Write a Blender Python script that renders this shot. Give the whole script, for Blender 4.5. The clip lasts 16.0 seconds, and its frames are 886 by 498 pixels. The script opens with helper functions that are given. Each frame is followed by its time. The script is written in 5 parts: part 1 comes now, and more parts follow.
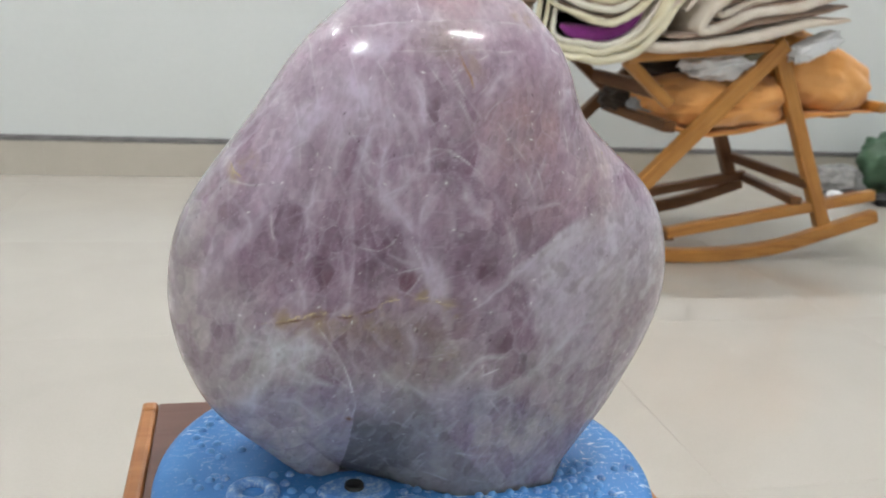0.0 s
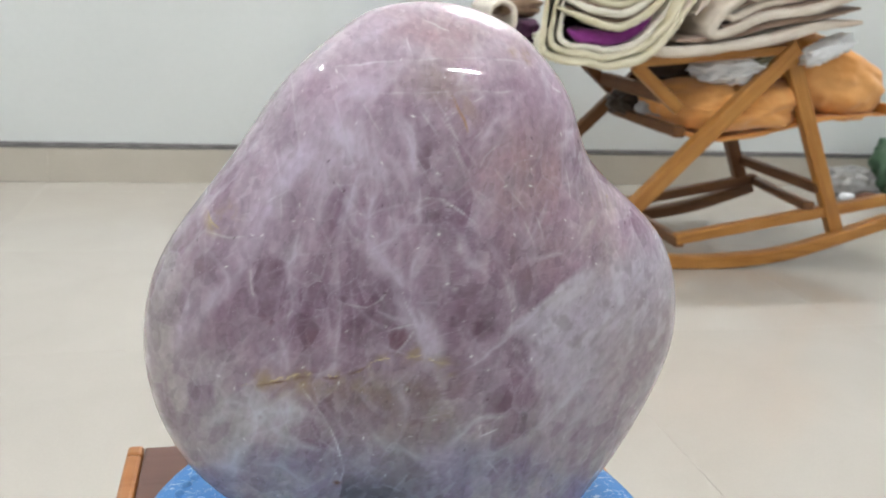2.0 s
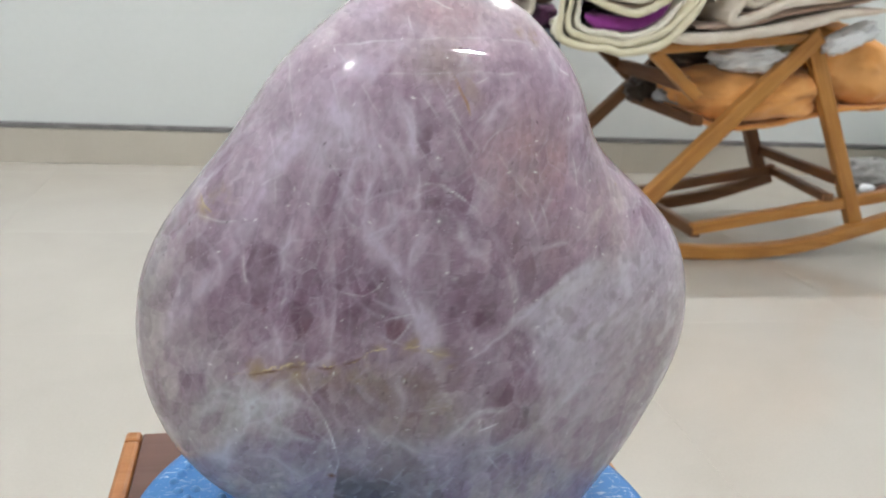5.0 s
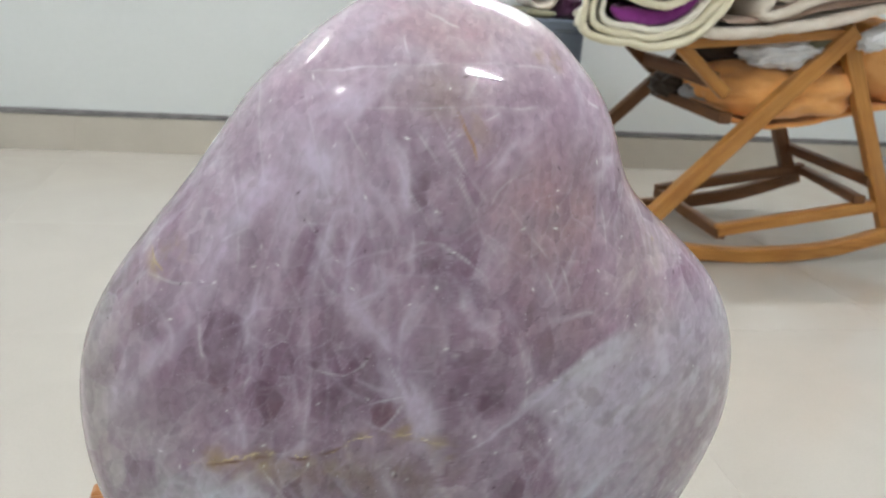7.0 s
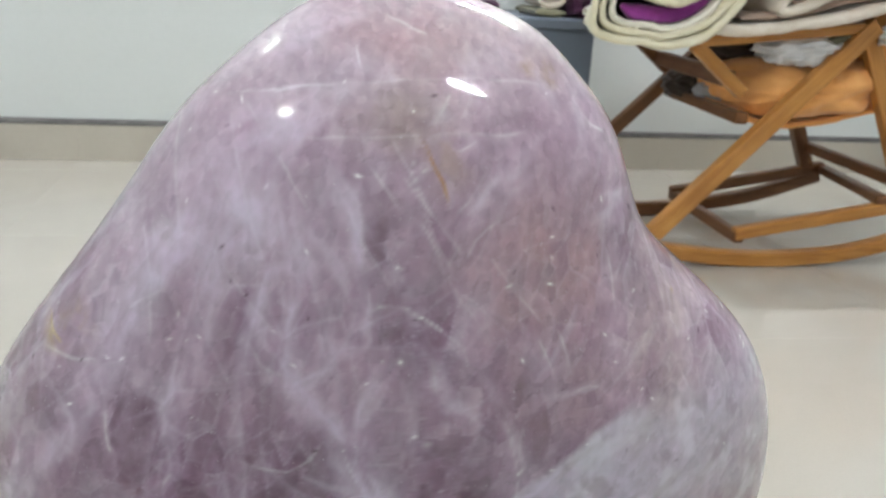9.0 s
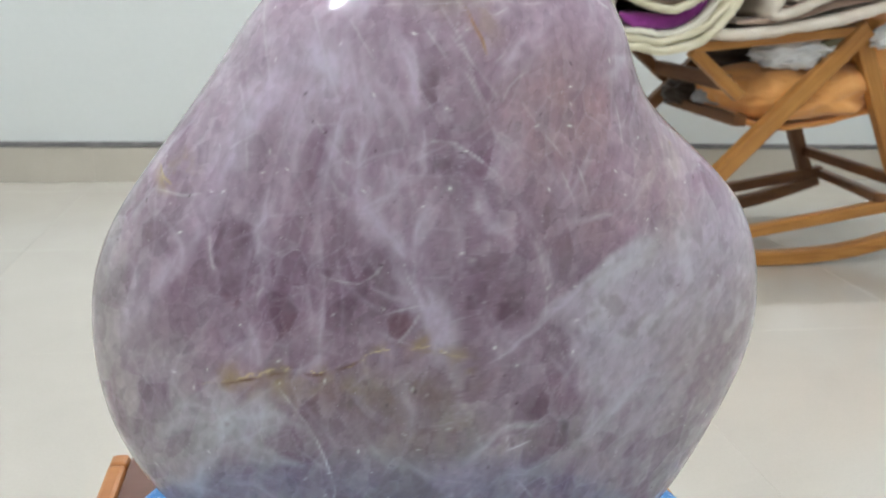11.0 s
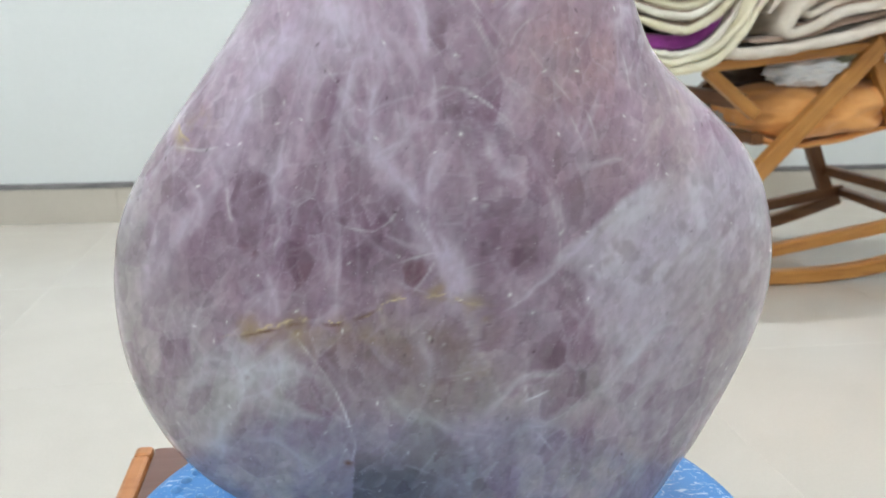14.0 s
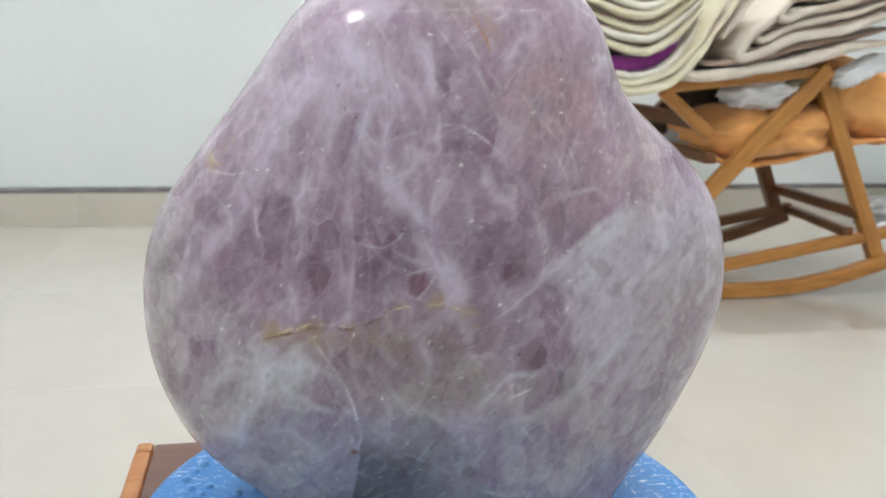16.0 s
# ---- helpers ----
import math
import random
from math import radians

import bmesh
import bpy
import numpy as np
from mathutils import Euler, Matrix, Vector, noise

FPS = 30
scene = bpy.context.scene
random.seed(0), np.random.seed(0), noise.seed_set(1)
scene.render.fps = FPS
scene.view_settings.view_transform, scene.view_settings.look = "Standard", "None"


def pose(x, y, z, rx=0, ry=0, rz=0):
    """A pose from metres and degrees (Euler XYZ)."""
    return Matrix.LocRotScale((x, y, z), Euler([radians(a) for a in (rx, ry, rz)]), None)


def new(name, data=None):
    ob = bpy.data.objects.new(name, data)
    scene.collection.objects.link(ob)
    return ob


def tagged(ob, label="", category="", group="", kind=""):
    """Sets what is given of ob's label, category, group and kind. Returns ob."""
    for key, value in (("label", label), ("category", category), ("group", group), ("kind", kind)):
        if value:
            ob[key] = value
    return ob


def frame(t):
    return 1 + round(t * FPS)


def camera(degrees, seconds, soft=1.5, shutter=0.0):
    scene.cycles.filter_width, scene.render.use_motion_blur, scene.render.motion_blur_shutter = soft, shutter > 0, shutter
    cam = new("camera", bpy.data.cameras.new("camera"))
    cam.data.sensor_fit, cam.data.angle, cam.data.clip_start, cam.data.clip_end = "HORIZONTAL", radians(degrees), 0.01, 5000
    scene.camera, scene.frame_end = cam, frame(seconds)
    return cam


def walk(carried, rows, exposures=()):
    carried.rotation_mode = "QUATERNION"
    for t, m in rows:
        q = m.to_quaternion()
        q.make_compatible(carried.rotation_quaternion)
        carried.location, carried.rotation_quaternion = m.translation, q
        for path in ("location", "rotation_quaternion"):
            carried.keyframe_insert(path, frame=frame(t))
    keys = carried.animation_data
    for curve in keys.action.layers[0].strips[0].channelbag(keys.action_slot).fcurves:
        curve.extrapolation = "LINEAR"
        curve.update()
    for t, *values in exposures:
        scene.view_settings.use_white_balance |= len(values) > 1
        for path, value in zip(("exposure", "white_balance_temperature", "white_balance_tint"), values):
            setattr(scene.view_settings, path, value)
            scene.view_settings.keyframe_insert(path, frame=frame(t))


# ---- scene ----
cam = camera(53.5, 16.0, soft=1.8)
cam.data.dof.use_dof, cam.data.dof.focus_distance, cam.data.dof.aperture_fstop = True, 0.345, 25.0
# seconds, x, y, z, yaw, pitch, roll
ROWS = [
    (0.0, -0.2895, -2.8456, 0.6130, -12.715, -16.412, -3.414),
    (0.5, -0.2916, -2.8440, 0.6004, -12.479, -16.307, -2.933),
    (1.0, -0.2872, -2.8385, 0.6059, -12.422, -16.239, -2.813),
    (1.5, -0.2848, -2.8279, 0.6149, -12.341, -16.437, -2.991),
    (2.0, -0.2769, -2.8154, 0.6277, -12.220, -16.560, -3.018),
    (2.5, -0.2758, -2.8008, 0.6389, -12.126, -16.754, -3.159),
    (3.0, -0.2662, -2.8016, 0.6355, -11.871, -16.952, -3.315),
    (3.5, -0.2657, -2.8058, 0.6296, -11.737, -17.142, -3.332),
    (4.0, -0.2687, -2.8077, 0.6249, -11.562, -17.318, -3.480),
    (6.5, -0.2605, -2.7659, 0.6248, -9.790, -18.120, -3.685),
    (7.0, -0.2505, -2.7413, 0.6328, -9.563, -18.520, -4.070),
    (7.5, -0.2395, -2.7186, 0.6350, -9.419, -18.675, -3.717),
    (8.0, -0.2294, -2.6902, 0.6332, -9.328, -18.468, -3.244),
    (8.5, -0.2199, -2.6855, 0.6299, -9.123, -18.429, -2.986),
    (9.0, -0.2284, -2.6858, 0.6304, -8.931, -18.494, -3.053),
    (9.5, -0.2358, -2.7059, 0.6296, -9.093, -18.530, -2.652),
    (10.0, -0.2486, -2.7303, 0.6148, -9.246, -18.147, -2.283),
    (12.5, -0.2467, -2.7558, 0.5819, -8.510, -14.488, -0.826),
    (13.0, -0.2455, -2.7619, 0.5755, -8.375, -14.362, -0.473),
    (13.5, -0.2415, -2.7642, 0.5721, -7.996, -14.191, -0.204),
    (14.0, -0.2468, -2.7591, 0.5656, -8.073, -13.918, 0.078),
    (14.5, -0.2619, -2.7567, 0.5646, -9.638, -13.691, -0.155),
    (15.0, -0.2750, -2.7745, 0.5616, -11.018, -13.117, -0.526),
    (15.5, -0.2750, -2.7961, 0.5666, -11.071, -12.846, -0.602),
    (16.0, -0.2682, -2.7961, 0.5774, -10.632, -13.258, -1.423),
]
walk(cam, [(t, pose(x, y, z, 90 + pitch, roll, yaw)) for t, x, y, z, yaw, pitch, roll in ROWS],
     exposures=[(0.0, -0.12, 6470, 11), (0.5, -0.02, 6470, 11), (2.5, -0.02, 6450, 11), (6.5, -0.10, 6400, 10), (10.0, -0.03, 6300, 8), (12.5, 0.02, 6250, 9), (14.5, 0.23, 6200, 8), (15.0, 0.27, 6200, 8), (15.5, 0.16, 6200, 8), (16.0, 0.09, 6300, 9)])

# ---- light ----
world = bpy.data.worlds.new("world")
scene.world = world
world.use_nodes = True
world.node_tree.nodes["Background"].inputs[0].default_value = (0.75, 0.85, 1.0, 1)
world.node_tree.nodes["Background"].inputs[1].default_value = 0.3

TUBE_POWER = 665.0
FRONT_POWER = 950.0
# ceiling tube lamps: centre, length, turn about z; the second is the brightest
TUBES = [((-1.27, -2.79, 2.64), 0.27, 0), ((0.41, -2.62, 2.64), 0.30, 0), ((-1.70, -0.72, 2.64), 0.29, 0), ((0.90, -0.52, 2.64), 0.78, 0)]

ROOM_X0, ROOM_X1, ROOM_Y0, ROOM_Z1 = -2.6, 3.1, -4.6, 2.75


# ---- node helpers ----
class Mat:
    """A small wrapper round a node material with a Principled shader."""

    def __init__(self, name):
        self.m = bpy.data.materials.new(name)
        self.m.use_nodes = True
        self.t = self.m.node_tree
        self.b = self.t.nodes["Principled BSDF"]

    def n(self, kind):
        return self.t.nodes.new(kind)

    def link(self, a, b):
        self.t.links.new(a, b)

    def set(self, **kw):
        for k, v in kw.items():
            self.b.inputs[k.replace("_", " ").title() if k != "ior" else "IOR"].default_value = v
        return self

    def coords(self, scale=(1, 1, 1), rot=(0, 0, 0), which="Object"):
        c, mp = self.n("ShaderNodeTexCoord"), self.n("ShaderNodeMapping")
        self.link(c.outputs[which], mp.inputs[0])
        mp.inputs["Scale"].default_value = scale
        mp.inputs["Rotation"].default_value = [radians(a) for a in rot]
        return mp.outputs[0]

    def noise(self, vec, scale, detail=4, rough=0.55, distort=0.0):
        t = self.n("ShaderNodeTexNoise")
        self.link(vec, t.inputs["Vector"])
        for k, v in (("Scale", scale), ("Detail", detail), ("Roughness", rough), ("Distortion", distort)):
            t.inputs[k].default_value = v
        return t.outputs["Fac"]

    def ramp(self, fac, *stops):
        r = self.n("ShaderNodeValToRGB")
        self.link(fac, r.inputs[0])
        el = r.color_ramp.elements
        while len(el) < len(stops):
            el.new(0.5)
        for e, (p, c) in zip(el, stops):
            e.position = p
            e.color = (*c, 1) if not isinstance(c, (int, float)) else (c, c, c, 1)
        return r.outputs[0]

    def mix(self, fac, a, b, blend="MIX"):
        x = self.n("ShaderNodeMix")
        x.data_type, x.blend_type = "RGBA", blend
        for sock, v in ((x.inputs[0], fac), (x.inputs[6], a), (x.inputs[7], b)):
            if isinstance(v, (int, float)):
                sock.default_value = v
            elif isinstance(v, tuple):
                sock.default_value = (*v, 1)
            else:
                self.link(v, sock)
        return x.outputs[2]

    def bump(self, height, strength, distance=0.002):
        b = self.n("ShaderNodeBump")
        b.inputs["Strength"].default_value, b.inputs["Distance"].default_value = strength, distance
        self.link(height, b.inputs["Height"])
        self.link(b.outputs[0], self.b.inputs["Normal"])

    def color(self, sock):
        self.link(sock, self.b.inputs["Base Color"])

    def rough(self, sock):
        self.link(sock, self.b.inputs["Roughness"])


def mottled(name, c0, c1, scale=8, roughness=0.5, bump=0.0, fine=120, stretch=(1, 1, 1), dist=0.001):
    """Two close colours mixed by broad and fine noise."""
    M = Mat(name)
    v = M.coords(stretch)
    a = M.noise(v, scale, 5)
    f = M.noise(v, fine, 3)
    both = M.mix(0.35, a, f)
    M.color(M.ramp(both, (0.3, c0), (0.7, c1)))
    M.set(roughness=roughness)
    if bump:
        M.bump(f, bump, dist)
    return M


def wood(name, c0, c1, c2, roughness=0.4, axis=(1.5, 18, 18)):
    """Straight-grained wood, the grain along local x."""
    M = Mat(name)
    v = M.coords(axis)
    g = M.noise(v, 4, 8, 0.65, 0.6)
    k = M.noise(M.coords((1, 1, 1)), 9, 2)
    col = M.ramp(g, (0.28, c0), (0.5, c1), (0.75, c2))
    M.color(M.mix(M.ramp(k, (0.35, 0.0), (0.75, 0.55)), col, c0))
    M.rough(M.ramp(g, (0.2, roughness + 0.1), (0.8, roughness - 0.08)))
    M.bump(g, 0.15, 0.001)
    return M


def cloth(name, c0, c1, weave=700, stains=None, scale=14):
    """Woven cloth with soft blotches."""
    M = Mat(name)
    v = M.coords()
    a = M.noise(v, scale, 5, 0.6)
    f = M.noise(v, weave, 2)
    col = M.ramp(a, (0.32, c0), (0.68, c1))
    if stains:
        s = M.noise(v, 6, 3)
        col = M.mix(M.ramp(s, (0.52, 0.0), (0.7, 0.7)), col, stains)
    M.color(M.mix(0.12, col, M.ramp(f, (0.3, 0.0), (0.7, 1.0)), "SOFT_LIGHT"))
    M.set(roughness=0.92)
    M.b.inputs["Sheen Weight"].default_value = 0.25
    M.bump(M.mix(0.5, a, f), 0.35, 0.002)
    return M


# ---- materials ----
WALL = mottled("white_wall_paint", (0.722, 0.754, 0.745), (0.770, 0.800, 0.790), 1.6, 0.55, 0.06, 60)
CEIL = mottled("ceiling_paint", (0.76, 0.76, 0.74), (0.80, 0.80, 0.78), 2, 0.8)

TILE = Mat("polished_cream_tile")
_v = TILE.coords(which="Object")
_a = TILE.noise(_v, 3.0, 6, 0.6, 0.8)
_f = TILE.noise(_v, 220, 2)
_oi = TILE.n("ShaderNodeObjectInfo")
_c = TILE.ramp(_a, (0.25, (0.490, 0.457, 0.405)), (0.55, (0.523, 0.490, 0.437)), (0.8, (0.548, 0.514, 0.461)))
_c = TILE.mix(0.06, _c, TILE.ramp(_f, (0.35, (0.45, 0.4, 0.34)), (0.6, (0.7, 0.66, 0.6))))
TILE.color(TILE.mix(TILE.ramp(_oi.outputs["Random"], (0.0, 0.0), (1.0, 0.10)), _c, (0.53, 0.49, 0.425)))
TILE.rough(TILE.ramp(TILE.noise(_v, 5, 4), (0.3, 0.13), (0.7, 0.19)))
TILE.b.inputs["IOR"].default_value = 1.5

SKIRT = mottled("beige_skirting_tile", (0.53, 0.49, 0.42), (0.60, 0.555, 0.48), 5, 0.28, 0.0, 160)
GROUT = mottled("beige_grout", (0.47, 0.435, 0.38), (0.53, 0.49, 0.43), 30, 0.6)
CEMENT = mottled("grey_cement_strip", (0.13, 0.125, 0.13), (0.27, 0.26, 0.26), 22, 0.8, 0.3, 160)

LAMINATE = wood("dark_brown_laminate", (0.105, 0.044, 0.031), (0.13, 0.056, 0.040), (0.155, 0.068, 0.050), 0.36)
LIPPING = wood("orange_wood_lipping", (0.30, 0.10, 0.025), (0.40, 0.16, 0.045), (0.47, 0.21, 0.065), 0.45)
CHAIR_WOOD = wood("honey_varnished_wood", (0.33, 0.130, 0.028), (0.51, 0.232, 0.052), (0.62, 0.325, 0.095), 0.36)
# the same chair wood, darkened in colour for the shaded parts
CHAIR_SHADED = wood("shaded_varnished_wood", (0.11, 0.042, 0.013), (0.175, 0.070, 0.021), (0.235, 0.105, 0.034), 0.42)
CREAM = cloth("cream_quilt_cloth", (0.72, 0.66, 0.46), (0.82, 0.77, 0.60), 500, (0.58, 0.47, 0.28))
LINING = cloth("reddish_tan_lining", (0.34, 0.235, 0.175), (0.46, 0.34, 0.27), 400)
WHITE_CLOTH = cloth("white_quilt_cloth", (0.77, 0.73, 0.62), (0.85, 0.81, 0.71), 500)
GREY_CLOTH = cloth("greyish_white_blanket_cloth", (0.68, 0.60, 0.50), (0.82, 0.75, 0.66), 500, (0.60, 0.45, 0.34))
PURPLE = cloth("purple_velvet", (0.17, 0.016, 0.17), (0.32, 0.04, 0.31), 400)
DARK_PURPLE = cloth("dark_plum_cloth", (0.035, 0.006, 0.03), (0.08, 0.015, 0.06), 400)
ORANGE = cloth("orange_cotton", (0.80, 0.35, 0.090), (0.88, 0.46, 0.165), 500, (0.66, 0.25, 0.05), 10)
OLIVE = cloth("olive_cloth", (0.18, 0.17, 0.11), (0.26, 0.25, 0.17), 400)
TAN = cloth("tan_cloth", (0.22, 0.14, 0.085), (0.30, 0.20, 0.13), 400)
BLUE_GREY = mottled("blue_grey_painted_metal", (0.115, 0.14, 0.185), (0.15, 0.18, 0.225), 5, 0.5, 0.1)
DARK_BROWN = cloth("dark_brown_cloth", (0.04, 0.026, 0.018), (0.075, 0.05, 0.035), 400)
GREY_FILM = mottled("pale_grey_plastic_film", (0.40, 0.41, 0.43), (0.54, 0.55, 0.58), 12, 0.4, 0.5, 60, dist=0.004)
PLASTIC_BAG = mottled("white_plastic_film", (0.82, 0.84, 0.87), (0.88, 0.89, 0.91), 10, 0.32, 0.5, 60, dist=0.004)
GREEN_BAG = mottled("green_plastic_film", (0.02, 0.06, 0.03), (0.07, 0.14, 0.075), 9, 0.35, 0.5, 50, dist=0.004)
NET_GREY = mottled("grey_plastic_film", (0.20, 0.20, 0.19), (0.36, 0.35, 0.34), 25, 0.45, 0.6, 70, dist=0.004)
BROWN_BIT = mottled("rusty_brown_paper", (0.13, 0.055, 0.03), (0.22, 0.11, 0.07), 30, 0.8)
BLACK = mottled("black_rubber", (0.012, 0.012, 0.013), (0.03, 0.03, 0.03), 60, 0.55)
LAMP_BODY = mottled("lamp_body_white", (0.75, 0.75, 0.75), (0.8, 0.8, 0.8), 10, 0.4)

GLOW = Mat("tube_glow")
GLOW.b.inputs["Emission Color"].default_value = (0.98, 0.985, 1.0, 1)
GLOW.b.inputs["Emission Strength"].default_value = TUBE_POWER
GLOW_FRONT = Mat("bright_tube_glow")
GLOW_FRONT.b.inputs["Emission Color"].default_value = (0.98, 0.985, 1.0, 1)
GLOW_FRONT.b.inputs["Emission Strength"].default_value = FRONT_POWER

BLUE = Mat("scuffed_blue_plastic")
_v = BLUE.coords()
_a = BLUE.noise(_v, 16, 4)
_s1 = BLUE.noise(BLUE.coords((130, 330, 60), (0, 0, 24)), 1.0, 4, 0.62, 0.5)
_s2 = BLUE.noise(BLUE.coords((420, 200, 60), (0, 0, -35)), 1.0, 4, 0.62, 0.8)
_area = BLUE.noise(_v, 13, 3)
_base = BLUE.ramp(_a, (0.3, (0.038, 0.178, 0.47)), (0.7, (0.064, 0.238, 0.56)))
_m1 = BLUE.ramp(_s1, (0.585, 0.0), (0.65, 0.85))
_m2 = BLUE.ramp(_s2, (0.60, 0.0), (0.66, 0.7))
_mask = BLUE.ramp(_area, (0.44, 0.10), (0.58, 1.0))
_w = BLUE.mix(1.0, BLUE.mix(1.0, _m1, _m2, "LIGHTEN"), _mask, "MULTIPLY")
_w = BLUE.mix(1.0, _w, BLUE.ramp(BLUE.noise(_v, 420, 3, 0.6), (0.63, 0.0), (0.71, 0.35)), "LIGHTEN")
BLUE.color(BLUE.mix(_w, _base, (0.55, 0.66, 0.78)))
BLUE.rough(BLUE.ramp(_a, (0.3, 0.46), (0.7, 0.58)))
BLUE.b.inputs["Specular IOR Level"].default_value = 0.38
BLUE.bump(_s1, 0.08, 0.0006)

BLUE_WORN = Mat("whitened_blue_plastic")
_v = BLUE_WORN.coords()
_a = BLUE_WORN.noise(_v, 260, 5, 0.75)
BLUE_WORN.color(BLUE_WORN.ramp(_a, (0.42, (0.075, 0.22, 0.55)), (0.52, (0.16, 0.32, 0.62)), (0.64, (0.42, 0.53, 0.68))))
BLUE_WORN.bump(_a, 0.3, 0.0006)
BLUE_WORN.set(roughness=0.45)

BLUE_STUD = Mat("rubbed_blue_plastic")
BLUE_STUD.color(BLUE_STUD.ramp(BLUE_STUD.noise(BLUE_STUD.coords(), 300, 3), (0.35, (0.095, 0.290, 0.62)), (0.70, (0.170, 0.385, 0.72))))
BLUE_STUD.set(roughness=0.30)


# ---- mesh helpers ----
def mesh_of(name, verts, faces, mat, smooth=True):
    me = bpy.data.meshes.new(name)
    me.from_pydata([tuple(v) for v in verts], [], faces)
    me.materials.append(mat.m)
    if smooth:
        me.polygons.foreach_set("use_smooth", [True] * len(me.polygons))
    me.update()
    return me


def finish(name, bm, mat, parent=None, label="", smooth=False):
    me = bpy.data.meshes.new(name)
    bm.to_mesh(me)
    bm.free()
    me.materials.append(mat.m)
    if smooth:
        me.polygons.foreach_set("use_smooth", [True] * len(me.polygons))
    ob = new(name, me)
    ob.parent = parent
    if label:
        ob["label"] = label
    return ob


def part(name, bm, mat, parent, label="", smooth=False):
    return finish(name, bm, mat, parent, label, smooth)


def empty(name, place=(0, 0, 0)):
    ob = new(name)
    ob.location = place
    return ob


def box_bm(x0, x1, y0, y1, z0, z1, bevel=0.0, seg=2):
    bm = bmesh.new()
    bmesh.ops.create_cube(bm, size=1)
    for v in bm.verts:
        v.co = Vector(((x0 + x1) / 2 + v.co.x * (x1 - x0), (y0 + y1) / 2 + v.co.y * (y1 - y0), (z0 + z1) / 2 + v.co.z * (z1 - z0)))
    if bevel:
        bmesh.ops.bevel(bm, geom=bm.edges[:], offset=bevel, segments=seg, affect="EDGES", profile=0.5)
    return bm


def beam(name, a, b, w, d, mat, parent, up=(0, 1, 0), label="", bevel=0.004):
    """A rounded bar from a to b, w across and d along up."""
    a, b, up = Vector(a), Vector(b), Vector(up)
    x = (b - a).normalized()
    y = (up - up.dot(x) * x).normalized()
    z = x.cross(y)
    bm = box_bm(-(b - a).length / 2, (b - a).length / 2, -d / 2, d / 2, -w / 2, w / 2, bevel)
    ob = finish(name, bm, mat, parent, label)
    rot = Matrix((x, y, z)).transposed().to_4x4()
    ob.matrix_basis = Matrix.Translation((a + b) / 2) @ rot
    return ob


def spline(points, n):
    """Catmull-Rom through the points, n samples."""
    P = np.array(points, float)
    P = np.vstack([2 * P[0] - P[1], P, 2 * P[-1] - P[-2]])
    out = []
    segs = len(P) - 3
    for s in np.linspace(0, segs - 1e-6, n):
        i, t = int(s), s - int(s)
        p0, p1, p2, p3 = P[i:i + 4]
        out.append(0.5 * (2 * p1 + (p2 - p0) * t + (2 * p0 - 5 * p1 + 4 * p2 - p3) * t * t + (3 * p1 - p0 - 3 * p2 + p3) * t ** 3))
    return np.array(out)


def bar_along(name, pts, w, y0, y1, mat, parent, n=28, label=""):
    """A curved bar: a path in x and z, w wide, from y0 to y1, with chamfered edges."""
    C = spline(pts, n)
    T = np.gradient(C, axis=0)
    T /= np.linalg.norm(T, axis=1)[:, None]
    N = np.stack([-T[:, 1], T[:, 0]], 1)
    c = 0.004
    ring = [(-w / 2, y0 + c), (-w / 2 + c, y0), (w / 2 - c, y0), (w / 2, y0 + c), (w / 2, y1 - c), (w / 2 - c, y1), (-w / 2 + c, y1), (-w / 2, y1 - c)]
    verts, faces = [], []
    for p, nn in zip(C, N):
        for o, y in ring:
            verts.append((p[0] + nn[0] * o, y, p[1] + nn[1] * o))
    k = len(ring)
    for i in range(n - 1):
        for j in range(k):
            faces.append((i * k + j, i * k + (j + 1) % k, (i + 1) * k + (j + 1) % k, (i + 1) * k + j))
    faces += [tuple(range(k)), tuple(range((n - 1) * k, n * k))[::-1]]
    ob = new(name, mesh_of(name, verts, faces, mat, False))
    ob.parent = parent
    if label:
        ob["label"] = label
    return ob


